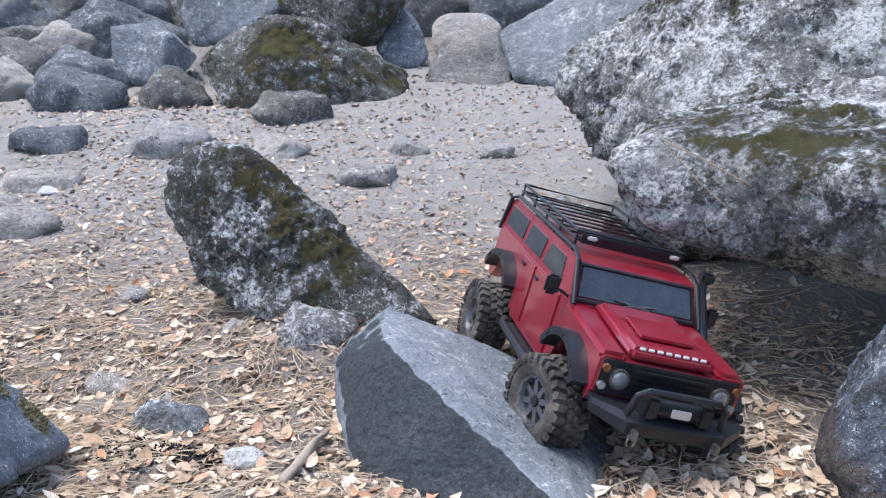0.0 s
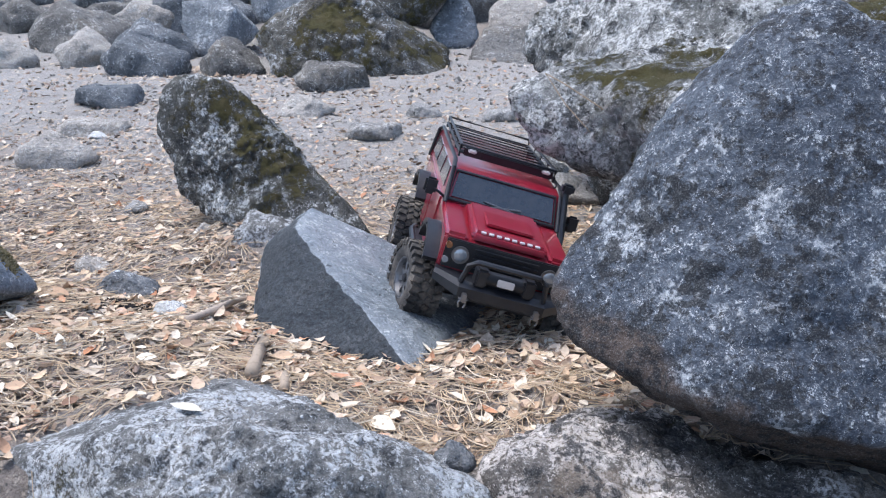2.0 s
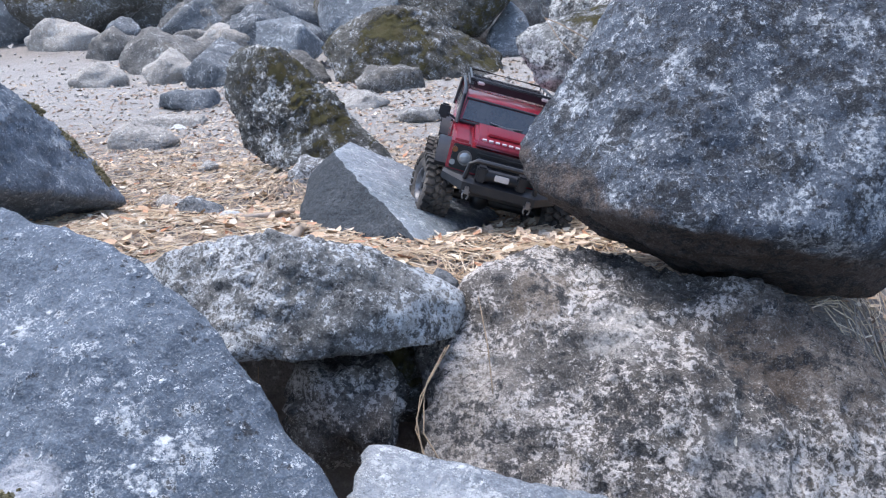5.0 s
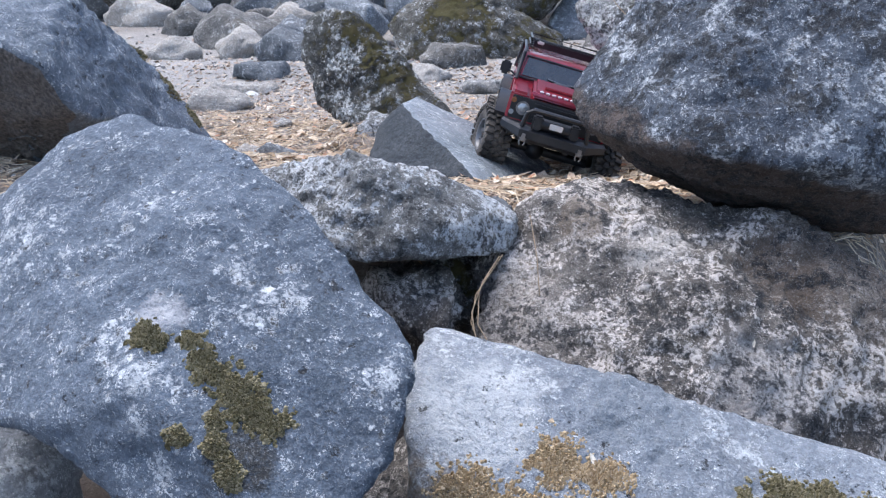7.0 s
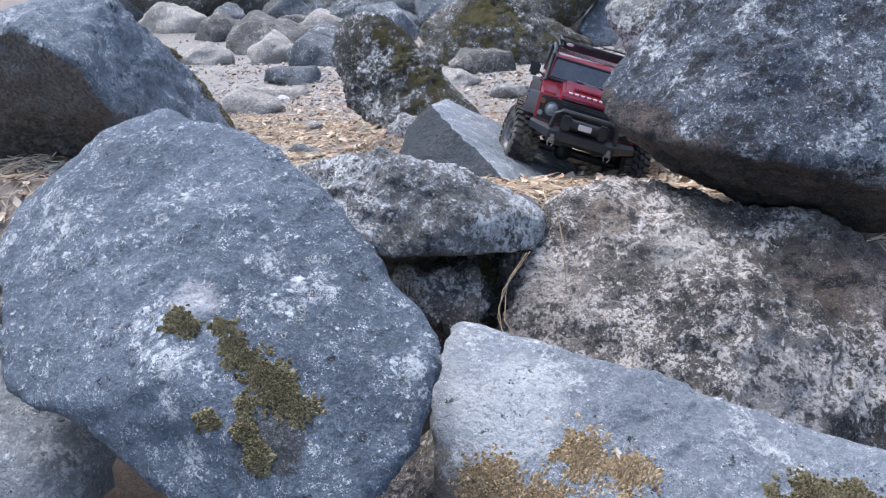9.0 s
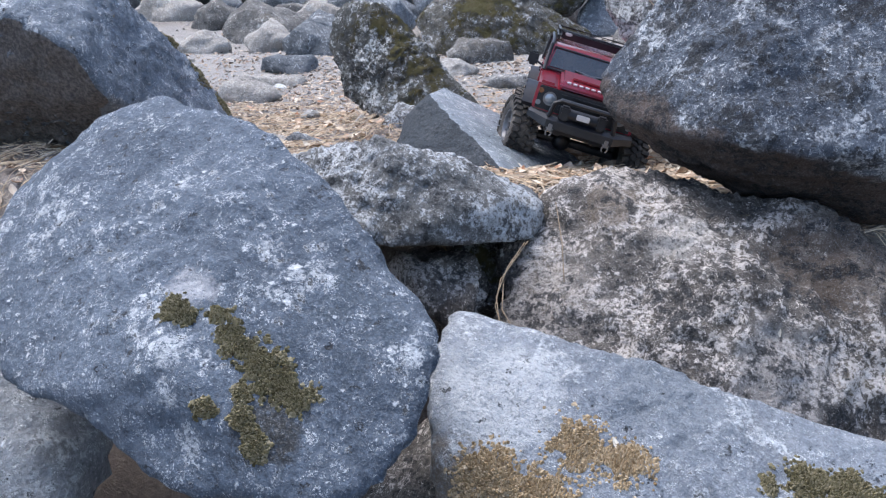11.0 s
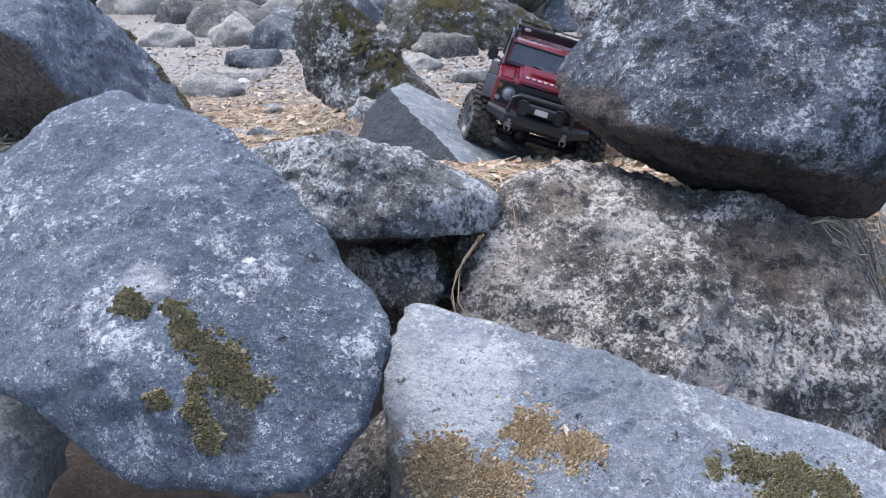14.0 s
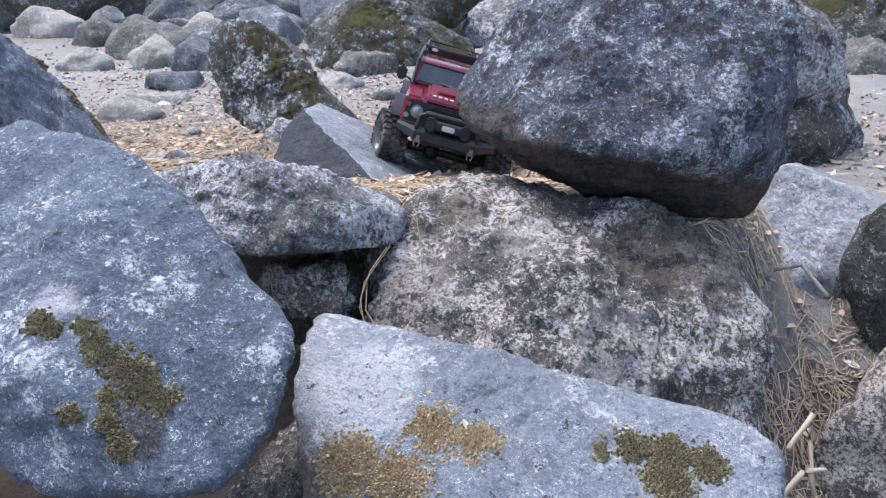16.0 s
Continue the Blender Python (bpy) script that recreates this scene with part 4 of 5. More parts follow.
    pipe(bm, [(-0.06, 0.272, 0.122), (-0.056, 0.276, 0.148), (-0.045, 0.277, 0.156), (0.045, 0.277, 0.156), (0.056, 0.276, 0.148), (0.06, 0.272, 0.122)], 0.0042)
    part("bull_bar", bm, BLACK, bumper)
    bm = bmesh.new()
    disc(bm, (0, 0.266, 0.134), 0.011, 0.06, (0, 90, 0), 18)
    block(bm, (-0.034, 0.266, 0.135), (0.018, 0.026, 0.026), 0.003)
    block(bm, (0.034, 0.266, 0.135), (0.018, 0.026, 0.026), 0.003)
    winch = part("winch", bm, BLACK, bumper)
    bm = bmesh.new()
    block(bm, (0, 0.281, 0.136), (0.024, 0.004, 0.01), 0.001)
    part("fairlead", bm, SILVER, winch, "silver winch fairlead")
    for sx in (-1, 1):
        bm = bmesh.new()
        pts = [(sx * 0.052 + 0.005 * math.sin(a), 0.288, 0.097 + 0.0065 * math.cos(a)) for a in np.linspace(-2.6, 2.6, 15)]
        pipe(bm, pts, 0.0015, 6)
        pipe(bm, [(sx * 0.052 - 0.0065, 0.288, 0.1035), (sx * 0.052 + 0.0065, 0.288, 0.1035)], 0.0016, 6)
        block(bm, (sx * 0.052, 0.286, 0.106), (0.007, 0.014, 0.012), 0.001)
        part("shackle", bm, STEEL, bumper, "bare steel tow shackle")
        bm = bmesh.new()
        pipe(bm, [(sx * 0.03, 0.108, 0.192), (sx * 0.01, 0.104, 0.196), (sx * -0.03, 0.0995, 0.201)], 0.0016, 6)
        disc(bm, (sx * 0.03, 0.108, 0.191), 0.004, 0.006, (0, 0, 0), 10)
        part("wiper", bm, STEEL, truck)
    # roof rack: rails, slats and a front lamp board
    bm = bmesh.new()
    for z in (0.272, 0.288):
        pipe(bm, [(-0.08, 0.03, z), (0.08, 0.03, z), (0.08, -0.235, z), (-0.08, -0.235, z), (-0.08, 0.03, z), (-0.07, 0.03, z)], 0.003)
    for x in (-0.08, 0.08):
        for y in (0.03, -0.035, -0.1, -0.165, -0.235):
            pipe(bm, [(x, y, 0.288), (x, y, 0.262)], 0.0026, 6)
    rack = part("roof_rack", bm, BLACK, truck, "black metal roof rack")
    for i in range(9):
        bm = bmesh.new()
        block(bm, (0, 0.015 - i * 0.029, 0.272), (0.158, 0.008, 0.003), 0.0008)
        part("slat", bm, BLACK, rack)
    bm = bmesh.new()
    block(bm, (0, 0.036, 0.277), (0.15, 0.006, 0.02), 0.002, (-12, 0, 0))
    board = part("light_board", bm, DARK_GREY, rack)
    for x in (-0.062, 0.062):
        bm = bmesh.new()
        block(bm, (x, 0.041, 0.281), (0.014, 0.006, 0.008), 0.002, (-12, 0, 0))
        part("roof_light", bm, SILVER, board)
    # underneath
    bm = bmesh.new()
    for sx in (-1, 1):
        block(bm, (sx * 0.035, 0, 0.093), (0.014, 0.46, 0.014), 0.002)
    block(bm, (0, 0.02, 0.08), (0.075, 0.13, 0.022), 0.004)
    block(bm, (0, 0.0, 0.102), (0.15, 0.46, 0.012), 0.003)
    part("chassis", bm, BLACK, truck)
    shifts = {(1, FA): 0.02, (-1, FA): 0.02, (1, RA): rear_shift[0], (-1, RA): rear_shift[1]}
    for ya in (FA, RA):
        zl, zr = ZW + shifts[(-1, ya)], ZW + shifts[(1, ya)]
        bm = bmesh.new()
        pipe(bm, [(-0.085, ya, zl), (0.085, ya, zr)], 0.0085, 12)
        bmesh.ops.create_uvsphere(bm, u_segments=16, v_segments=10, radius=0.019, matrix=pose(0.018, ya, (zl + zr) / 2))
        axle = part("axle", bm, BLACK, truck)
        for sx in (-1, 1):
            bm = bmesh.new()
            zc = ZW + shifts[(sx, ya)]
            pipe(bm, [(sx * 0.055, ya - 0.012, zc + 0.004), (sx * 0.05, ya - 0.03, 0.115)], 0.006, 10)
            for k in range(7):
                t = k / 7
                disc(bm, (sx * (0.055 - 0.005 * t), ya - 0.013 - 0.016 * t, zc + 0.012 + (0.1 - zc) * t), 0.0098, 0.0028, (0, 0, 0), 12)
            part("shock_absorber", bm, STEEL, axle)
    # wheels: one set of meshes for all four
    R, W = 0.0585, 0.05
    bm = bmesh.new()
    prof = [(0.029, -0.4 * W), (0.034, -0.48 * W), (0.045, -0.5 * W), (0.0525, -0.46 * W), (0.0555, -0.36 * W), (0.0565, 0), (0.0555, 0.36 * W), (0.0525, 0.46 * W), (0.045, 0.5 * W), (0.034, 0.48 * W), (0.029, 0.4 * W)]
    lathe(bm, prof, 56)
    lugs = 26
    for i in range(lugs):
        for row, (x, off, sz, tw) in enumerate(((-0.37, 0.0, 0.3, 12), (-0.12, 0.5, 0.2, -24), (0.12, 0.0, 0.2, 24), (0.37, 0.5, 0.3, -12))):
            a = 360 * (i + off) / lugs
            m = pose(0, 0, 0, a, 0, 0) @ pose(x * W, 0, 0.0562, 0, 0, tw)
            vs = bmesh.ops.create_cube(bm, size=1)["verts"]
            for v in vs:
                t = 0.86 if v.co.z > 0 else 1.1
                v.co = m @ Vector((v.co.x * sz * W * t, v.co.y * 0.0092 * t, v.co.z * 0.007))
    for i in range(lugs):
        for sx in (-1, 1):
            m = pose(0, 0, 0, 360 * (i + (0.5 if sx > 0 else 0)) / lugs, 0, 0) @ pose(sx * 0.485 * W, 0, 0.0525)
            vs = bmesh.ops.create_cube(bm, size=1)["verts"]
            for v in vs:
                v.co = m @ Vector((v.co.x * 0.004, v.co.y * 0.0075, v.co.z * 0.007))
    tyre_mesh = part("tyre", bm, RUBBER, truck)
    bm = bmesh.new()
    lathe(bm, [(0.0285, -0.4 * W), (0.0305, -0.43 * W), (0.0305, -0.38 * W), (0.026, -0.3 * W), (0.026, 0.25 * W), (0.0305, 0.4 * W), (0.0315, 0.44 * W), (0.0285, 0.42 * W), (0.0255, 0.2 * W), (0.006, 0.16 * W)], 40)
    for i in range(8):
        m = pose(0, 0, 0, 45 * i, 0, 0)
        vs = bmesh.ops.create_cube(bm, size=1)["verts"]
        for v in vs:
            v.co = m @ Vector((0.26 * W + v.co.x * 0.007, v.co.y * (0.009 if v.co.z < 0 else 0.006), 0.0175 + v.co.z * 0.021))
    for i in range(12):
        m = pose(0, 0, 0, 30 * i, 0, 0)
        disc(bm, m @ Vector((0.44 * W, 0, 0.0298)), 0.0013, 0.002, (0, 90, 0), 6)
    rim_mesh = part("rim", bm, STEEL, truck, "satin metal beadlock rim")
    bm = bmesh.new()
    disc(bm, (0.2 * W, 0, 0), 0.0085, 0.018, (0, 90, 0), 16, 0.006)
    hub_mesh = part("wheel", bm, BLACK, truck)
    first = True
    for ya in (FA, RA):
        for sx in (1, -1):
            steer = 14 if ya > 0 else 0
            m = pose(sx * 0.106, ya, ZW + shifts[(sx, ya)], 0, 0, steer + (0 if sx > 0 else 180))
            trio = (hub_mesh, tyre_mesh, rim_mesh) if first else tuple(o.copy() for o in (hub_mesh, tyre_mesh, rim_mesh))
            if not first:
                for o in trio:
                    scene.collection.objects.link(o)
            hub, tyre, rim = trio
            hub.parent, hub.matrix_local = truck, m
            for o in (tyre, rim):
                o.parent = hub
                o.matrix_local = pose(0, 0, 0, random.uniform(0, 90))
            first = False
    truck.matrix_world = frame_m
    return truck


# the front wheels' middles give its place and lean
wheel_r, wheel_l = Vector((0.1648, 0.9450, 0.1065)), Vector((0.3415, 0.9850, 0.0475))
side = (wheel_r - wheel_l).normalized()
ahead = Vector((0.17, -0.98, 0.035))
ahead = (ahead - side * ahead.dot(side)).normalized()
upward = side.cross(ahead)
truck_m = Matrix((side, ahead, upward)).transposed().to_4x4()
truck_m.translation = (wheel_r + wheel_l) / 2 - truck_m.to_3x3() @ Vector((0, 0.162, 0.07))
build_truck(truck_m, (0.0, 0.03))

# ---- litter on the ground ----


def mottled(name, colours, rough=0.85, gloss=0.2):
    """Each piece takes one of the colours, with fine blotches."""
    m, nodes, links, b = material(name, rough)
    geo = nodes.new("ShaderNodeNewGeometry")
    ramp = nodes.new("ShaderNodeValToRGB")
    ramp.color_ramp.interpolation = "LINEAR"
    while len(ramp.color_ramp.elements) < len(colours):
        ramp.color_ramp.elements.new(0.5)
    for i, (e, c) in enumerate(zip(ramp.color_ramp.elements, colours)):
        e.position, e.color = i / (len(colours) - 1), (*c, 1)
    links.new(geo.outputs["Random Per Island"], ramp.inputs[0])
    vec = place_vector(nodes, links, False)
    n = noise_of(nodes, links, vec, 160, 5, 0.7)
    links.new(mix(nodes, links, calc(nodes, links, "MULTIPLY", step(nodes, links, n, 0.5, 0.75), 0.5), ramp.outputs[0], (0.08, 0.05, 0.03)), b.inputs["Base Color"])
    b.inputs["Specular IOR Level"].default_value = gloss
    return m


LEAF = mottled("dry_leaf", [(0.22, 0.13, 0.09), (0.58, 0.46, 0.33), (0.38, 0.25, 0.16), (0.72, 0.63, 0.5), (0.5, 0.37, 0.27), (0.78, 0.71, 0.59), (0.42, 0.2, 0.11), (0.66, 0.54, 0.39)])
CHIP = mottled("leaf_crumb", [(0.12, 0.08, 0.06), (0.5, 0.4, 0.3), (0.28, 0.2, 0.15), (0.62, 0.54, 0.44), (0.38, 0.28, 0.22), (0.2, 0.14, 0.11)])
NEEDLE = mottled("dry_needle", [(0.3, 0.215, 0.15), (0.66, 0.53, 0.37), (0.46, 0.34, 0.23), (0.74, 0.64, 0.5)])
GRIT = mottled("grit", [(0.2, 0.18, 0.17), (0.42, 0.4, 0.38), (0.12, 0.11, 0.1), (0.5, 0.46, 0.42), (0.28, 0.2, 0.14)])
STRAW = mottled("dry_straw", [(0.22, 0.165, 0.115), (0.3, 0.23, 0.16)])
ROOT = mottled("brown_root", [(0.2, 0.155, 0.125), (0.38, 0.315, 0.26), (0.28, 0.22, 0.18)])
PALE_WOOD = mottled("barkless_wood", [(0.42, 0.34, 0.26), (0.5, 0.42, 0.33)])
WOOD = mottled("weathered_wood", [(0.2, 0.15, 0.11), (0.34, 0.28, 0.22), (0.27, 0.19, 0.13)])


def scatter(n, areas, seed):
    """Places strewn in soft-edged patches (x, y, spread x, spread y, share)."""
    rnd = random.Random(seed)
    total = sum(a[4] for a in areas)
    for x, y, sx, sy, share in areas:
        for _ in range(int(n * share / total)):
            yield rnd, x + rnd.gauss(0, sx), y + rnd.gauss(0, sy)


def stuff(name, verts, faces, mat, label, category):
    me = bpy.data.meshes.new(name)
    me.from_pydata(verts, [], faces)
    me.materials.append(mat)
    return tagged(new(name, me), label, category, kind="stuff")


PATCHES = [(0.35, 1.35, 0.22, 0.25, 5), (0.3, 0.95, 0.2, 0.16, 2.0), (-0.35, 1.0, 0.35, 0.2, 2.2), (-0.1, 0.72, 0.35, 0.08, 2.4), (0.4, 0.7, 0.2, 0.08, 0.8), (-0.55, 0.5, 0.15, 0.14, 0.8), (-0.8, 1.5, 0.5, 0.4, 1.8), (0.1, 1.7, 0.3, 0.3, 1.2),
           (0.95, 0.5, 0.14, 0.2, 1.1), (-0.5, 2.6, 0.9, 0.8, 1.1), (-1.6, 3.6, 1.2, 1.0, 0.7), (0.5, 3.4, 0.4, 0.5, 0.4)]


def build_leaves():
    verts, faces = [], []
    for rnd, x, y in scatter(4600, PATCHES + [(-0.55, 1.2, 0.35, 0.3, 4.0), (-0.25, 0.52, 0.09, 0.05, 0.7), (0.2, 0.54, 0.06, 0.03, 0.5), (-1.0, 1.9, 0.5, 0.4, 1.6), (1.2, 1.4, 0.2, 0.3, 0.8), (0.38, 0.88, 0.1, 0.07, 0.8), (-0.25, 0.9, 0.2, 0.1, 1.5)], 5):
        size = rnd.uniform(0.006, 0.014) * (1.4 if rnd.random() < 0.12 else 1)
        wide, curl = size * rnd.uniform(0.4, 0.62), rnd.uniform(-0.2, 0.6) * size
        m = pose(x, y, ground_z(x, y) + rnd.uniform(0.001, 0.009), rnd.gauss(0, 16), rnd.gauss(0, 16), rnd.uniform(0, 360))
        k = len(verts)
        for u, w in ((-1.0, 0.02), (-0.55, 0.75), (0.0, 1.0), (0.5, 0.7), (1.0, 0.03)):
            lift = curl * u * u
            for s in (-1, 0, 1):
                verts.append(m @ Vector((size * u, s * wide * w, lift + (0.25 * wide * w if s else 0.0))))
        for i in range(4):
            for j in range(2):
                a = k + 3 * i + j
                faces.append((a, a + 1, a + 4, a + 3))
    stuff("leaf_litter", verts, faces, LEAF, "dry tan and brown leaves strewn over earth", "leaves")


def build_chips():
    """Crumbs of leaf, bark and wood."""
    verts, faces = [], []
    for rnd, x, y in scatter(34000, PATCHES + [(-0.55, 1.15, 0.4, 0.3, 8), (-0.25, 0.52, 0.1, 0.06, 1.5), (0.2, 0.54, 0.06, 0.03, 0.8), (-1.1, 2.0, 0.6, 0.4, 4), (1.2, 1.4, 0.2, 0.4, 2), (-0.6, 1.3, 0.6, 0.4, 5), (-0.3, 2.2, 0.8, 0.6, 2.5), (-1.2, 2.6, 0.8, 0.7, 4), (-1.8, 4.0, 1.2, 0.9, 2.5), (0.92, 0.5, 0.12, 0.18, 1.5)], 9):
        r = rnd.uniform(0.0018, 0.006) * max(1.0, y / 1.6)
        m = pose(x, y, ground_z(x, y) + rnd.uniform(0.0005, 0.005), rnd.gauss(0, 22), rnd.gauss(0, 22), rnd.uniform(0, 360))
        k, n = len(verts), rnd.choice((4, 5))
        for i in range(n):
            a = 6.2832 * i / n + rnd.uniform(-0.4, 0.4)
            verts.append(m @ Vector((r * 1.5 * math.cos(a), r * rnd.uniform(0.4, 1.0) * math.sin(a), r * rnd.uniform(-0.15, 0.25))))
        verts.append(m @ Vector((0, 0, r * rnd.uniform(0.1, 0.4))))
        faces += [(k + i, k + (i + 1) % n, k + n) for i in range(n)]
    stuff("leaf_crumbs", verts, faces, CHIP, "crumbs of dry leaf and bark on earth", "leaf crumbs")


def build_needles():
    verts, faces = [], []
    for rnd, x, y in scatter(9500, PATCHES + [(-0.5, 0.95, 0.3, 0.22, 6), (-0.7, 1.4, 0.4, 0.3, 4), (-0.25, 0.52, 0.1, 0.06, 1.2), (0.2, 0.55, 0.07, 0.03, 0.8), (0.1, 0.66, 0.3, 0.06, 2), (0.45, 0.72, 0.15, 0.07, 0.5), (-0.6, 0.5, 0.15, 0.15, 0.8), (0.95, 0.55, 0.1, 0.16, 2.2), (1.0, 0.4, 0.1, 0.1, 1)], 6):
        length, bend, wide = rnd.uniform(0.03, 0.085), rnd.uniform(-0.012, 0.012), rnd.uniform(0.0004, 0.00085)
        a, lift = rnd.uniform(-1.57, 1.57), rnd.uniform(-0.004, 0.008)
        z0, k = rnd.uniform(0.002, 0.007), len(verts)
        for i in range(4):
            t = i / 3 - 0.5
            px, py = x + math.cos(a) * length * t - math.sin(a) * bend * 4 * t * t, y + math.sin(a) * length * t + math.cos(a) * bend * 4 * t * t
            z = ground_z(px, py) + z0 + lift * (t + 0.5)
            for s in (-1, 1):
                verts.append((px - math.sin(a) * wide * s, py + math.cos(a) * wide * s, z))
            verts.append((px, py, z + wide * 1.6))
        for i in range(3):
            b = k + 3 * i
            faces += [(b, b + 2, b + 5, b + 3), (b + 2, b + 1, b + 4, b + 5)]
    stuff("pine_needles", verts, faces, NEEDLE, "dry brown pine needles on the earth", "needles")


def build_grit():
    verts, faces = [], []
    wide = [(0.0, 2.2, 0.9, 0.9, 2), (-1.2, 2.6, 0.8, 0.9, 2), (0.0, 1.2, 0.6, 0.4, 2), (-2.2, 4.6, 1.6, 1.3, 2), (0.2, 4.4, 0.9, 0.9, 1), (1.0, 0.7, 0.2, 0.4, 0.6)]
    for rnd, x, y in scatter(5200, wide, 7):
        far = max(1.0, y / 1.8)
        r = rnd.uniform(0.0018, 0.0055) * far * (2.2 if rnd.random() < 0.06 else 1)
        m = pose(x, y, ground_z(x, y) + 0.2 * r, rnd.uniform(0, 360), rnd.uniform(0, 360), rnd.uniform(0, 360))
        k = len(verts)
        for p in ((1, 0, 0), (-1, 0, 0), (0, 1, 0), (0, -1, 0), (0, 0, 1), (0, 0, -1)):
            verts.append(m @ (Vector(p) * r * rnd.uniform(0.6, 1.2)))
        for i in (0, 1):
            for j in (2, 3):
                for l in (4, 5):
                    faces.append((k + i, k + j, k + l))
    stuff("gravel", verts, faces, GRIT, "small grey and tan stones in dust", "gravel")


build_leaves()
build_chips()
build_needles()
build_grit()


def build_charcoal():
    """A small burnt patch: black crumbs and flakes."""
    verts, faces = [], []
    for rnd, x, y in scatter(900, [(-0.33, 0.9, 0.035, 0.02, 3), (-0.27, 0.885, 0.02, 0.012, 1)], 12):
        r = rnd.uniform(0.001, 0.0045)
        m = pose(x, y, ground_z(x, y) + rnd.uniform(0.001, 0.006), rnd.gauss(0, 30), rnd.gauss(0, 30), rnd.uniform(0, 360))
        k = len(verts)
        for i in range(5):
            verts.append(m @ Vector((r * math.cos(1.2566 * i), r * rnd.uniform(0.5, 1.1) * math.sin(1.2566 * i), 0)))
        verts.append(m @ Vector((0, 0, 0.6 * r)))
        faces += [(k + i, k + (i + 1) % 5, k + 5) for i in range(5)]
    stuff("charcoal", verts, faces, COAL, "black burnt crumbs on the litter", "charcoal")


COAL = mottled("charcoal", [(0.008, 0.008, 0.01), (0.03, 0.028, 0.03), (0.015, 0.014, 0.015)])
build_charcoal()


def stick(points, r, label, name="stick", mat=None):
    """A tapering, slightly knobbed stick."""
    bm = bmesh.new()
    pts = [Vector(p) for p in points]
    fine = []
    for a, b in zip(pts, pts[1:]):
        fine += [a.lerp(b, t / 4) for t in range(4)]
    fine.append(pts[-1])
    pipe(bm, fine, r, 8)
    for v in bm.verts:
        v.co += Vector((noise.noise(v.co * 90), noise.noise(v.co * 90 + Vector((5, 0, 0))), noise.noise(v.co * 90 + Vector((0, 9, 0))))) * r * 0.45
    me = bpy.data.meshes.new(name)
    bm.to_mesh(me)
    bm.free()
    me.polygons.foreach_set("use_smooth", [True] * len(me.polygons))
    me.materials.append(mat or WOOD)
    return tagged(new(name, me), label, name.replace("_", " "), name.replace("_", " ") + "s")


# moss cushions on the near boulders
MOSS_GREEN = mottled("green_moss", [(0.065, 0.058, 0.032), (0.17, 0.147, 0.08), (0.28, 0.245, 0.165), (0.115, 0.1, 0.054)], 1.0, 0.05)
MOSS_DRY = mottled("dry_moss", [(0.2, 0.14, 0.08), (0.42, 0.33, 0.21), (0.3, 0.22, 0.13), (0.5, 0.41, 0.29)], 1.0, 0.05)


def moss(rock_ob, spots, mat, seed, label, count=900):
    """Tufts packed in soft cushions round spots (x, y, z, radius), on the rock's skin."""
    tree, rnd = rest_of(rock_ob), random.Random(seed)
    verts, faces = [], []
    area = sum(s[3] ** 2 for s in spots)
    for x, y, z, r in spots:
        for _ in range(int(count * r * r / area)):
            d = Vector((rnd.gauss(0, 1), rnd.gauss(0, 1), rnd.gauss(0, 1))) * r * 0.5
            p, n, _i, _d = tree.find_nearest(Vector((x, y, z)) + d)
            if p is None:
                continue
            away = (p - Vector((x, y, z))).length / r
            if away > 1.0 + 0.6 * noise.noise(p * 55) + 0.6 * noise.noise(p * 190):
                continue
            h = 0.0045 * (1.15 - 0.6 * away) * rnd.uniform(0.6, 1.3)
            u = n.orthogonal().normalized()
            w, k = n.cross(u), len(verts)
            s = rnd.uniform(0.0016, 0.0034)
            for a in range(5):
                t = 6.2832 * a / 5 + rnd.uniform(-0.3, 0.3)
                verts.append(p + (u * math.cos(t) + w * math.sin(t)) * s - n * 0.001)
            verts.append(p + n * h + (u * rnd.uniform(-1, 1) + w * rnd.uniform(-1, 1)) * s * 0.6)
            faces += [(k + a, k + (a + 1) % 5, k + 5) for a in range(5)]
    return stuff("moss", verts, faces, mat, label, "moss")


moss(ROCK_A, [(0.117, -0.064, 0.119, 0.015), (0.130, -0.066, 0.112, 0.011), (0.156, -0.058, 0.116, 0.016), (0.172, -0.064, 0.105, 0.016), (0.188, -0.070, 0.092, 0.018), (0.205, -0.075, 0.080, 0.020), (0.225, -0.080, 0.066, 0.022), (0.246, -0.082, 0.059, 0.016), (0.203, -0.098, 0.062, 0.009), (0.207, -0.108, 0.044, 0.011), (0.175, -0.113, 0.050, 0.011), (0.222, -0.117, 0.026, 0.012), (0.214, -0.112, 0.036, 0.009)], MOSS_GREEN, 1, "green-brown moss streak on a grey boulder", 15000)
moss(ROCK_A, [(0.070, 0.120, 0.205, 0.008), (0.059, 0.100, 0.175, 0.010), (-0.055, 0.100, 0.363, 0.001)], MOSS_GREEN, 2, "small moss tufts on a grey boulder", 700)
moss(ROCK_B, [(0.441, 0.100, -0.067, 0.035), (0.490, 0.100, -0.077, 0.030), (0.410, 0.120, -0.056, 0.018), (0.370, 0.040, -0.079, 0.040), (0.418, 0.040, -0.094, 0.040)], MOSS_DRY, 3, "dry tan moss mat on a pale boulder", 9000)
moss(ROCK_B, [(0.66, 0.14, -0.085, 0.026), (0.695, 0.145, -0.093, 0.03), (0.735, 0.15, -0.105, 0.022), (0.69, 0.12, -0.115, 0.03), (0.625, 0.125, -0.08, 0.016), (0.34, 0.1, -0.044, 0.009), (0.356, 0.085, -0.052, 0.008)], MOSS_GREEN, 4, "dark green moss on a pale boulder", 7000)
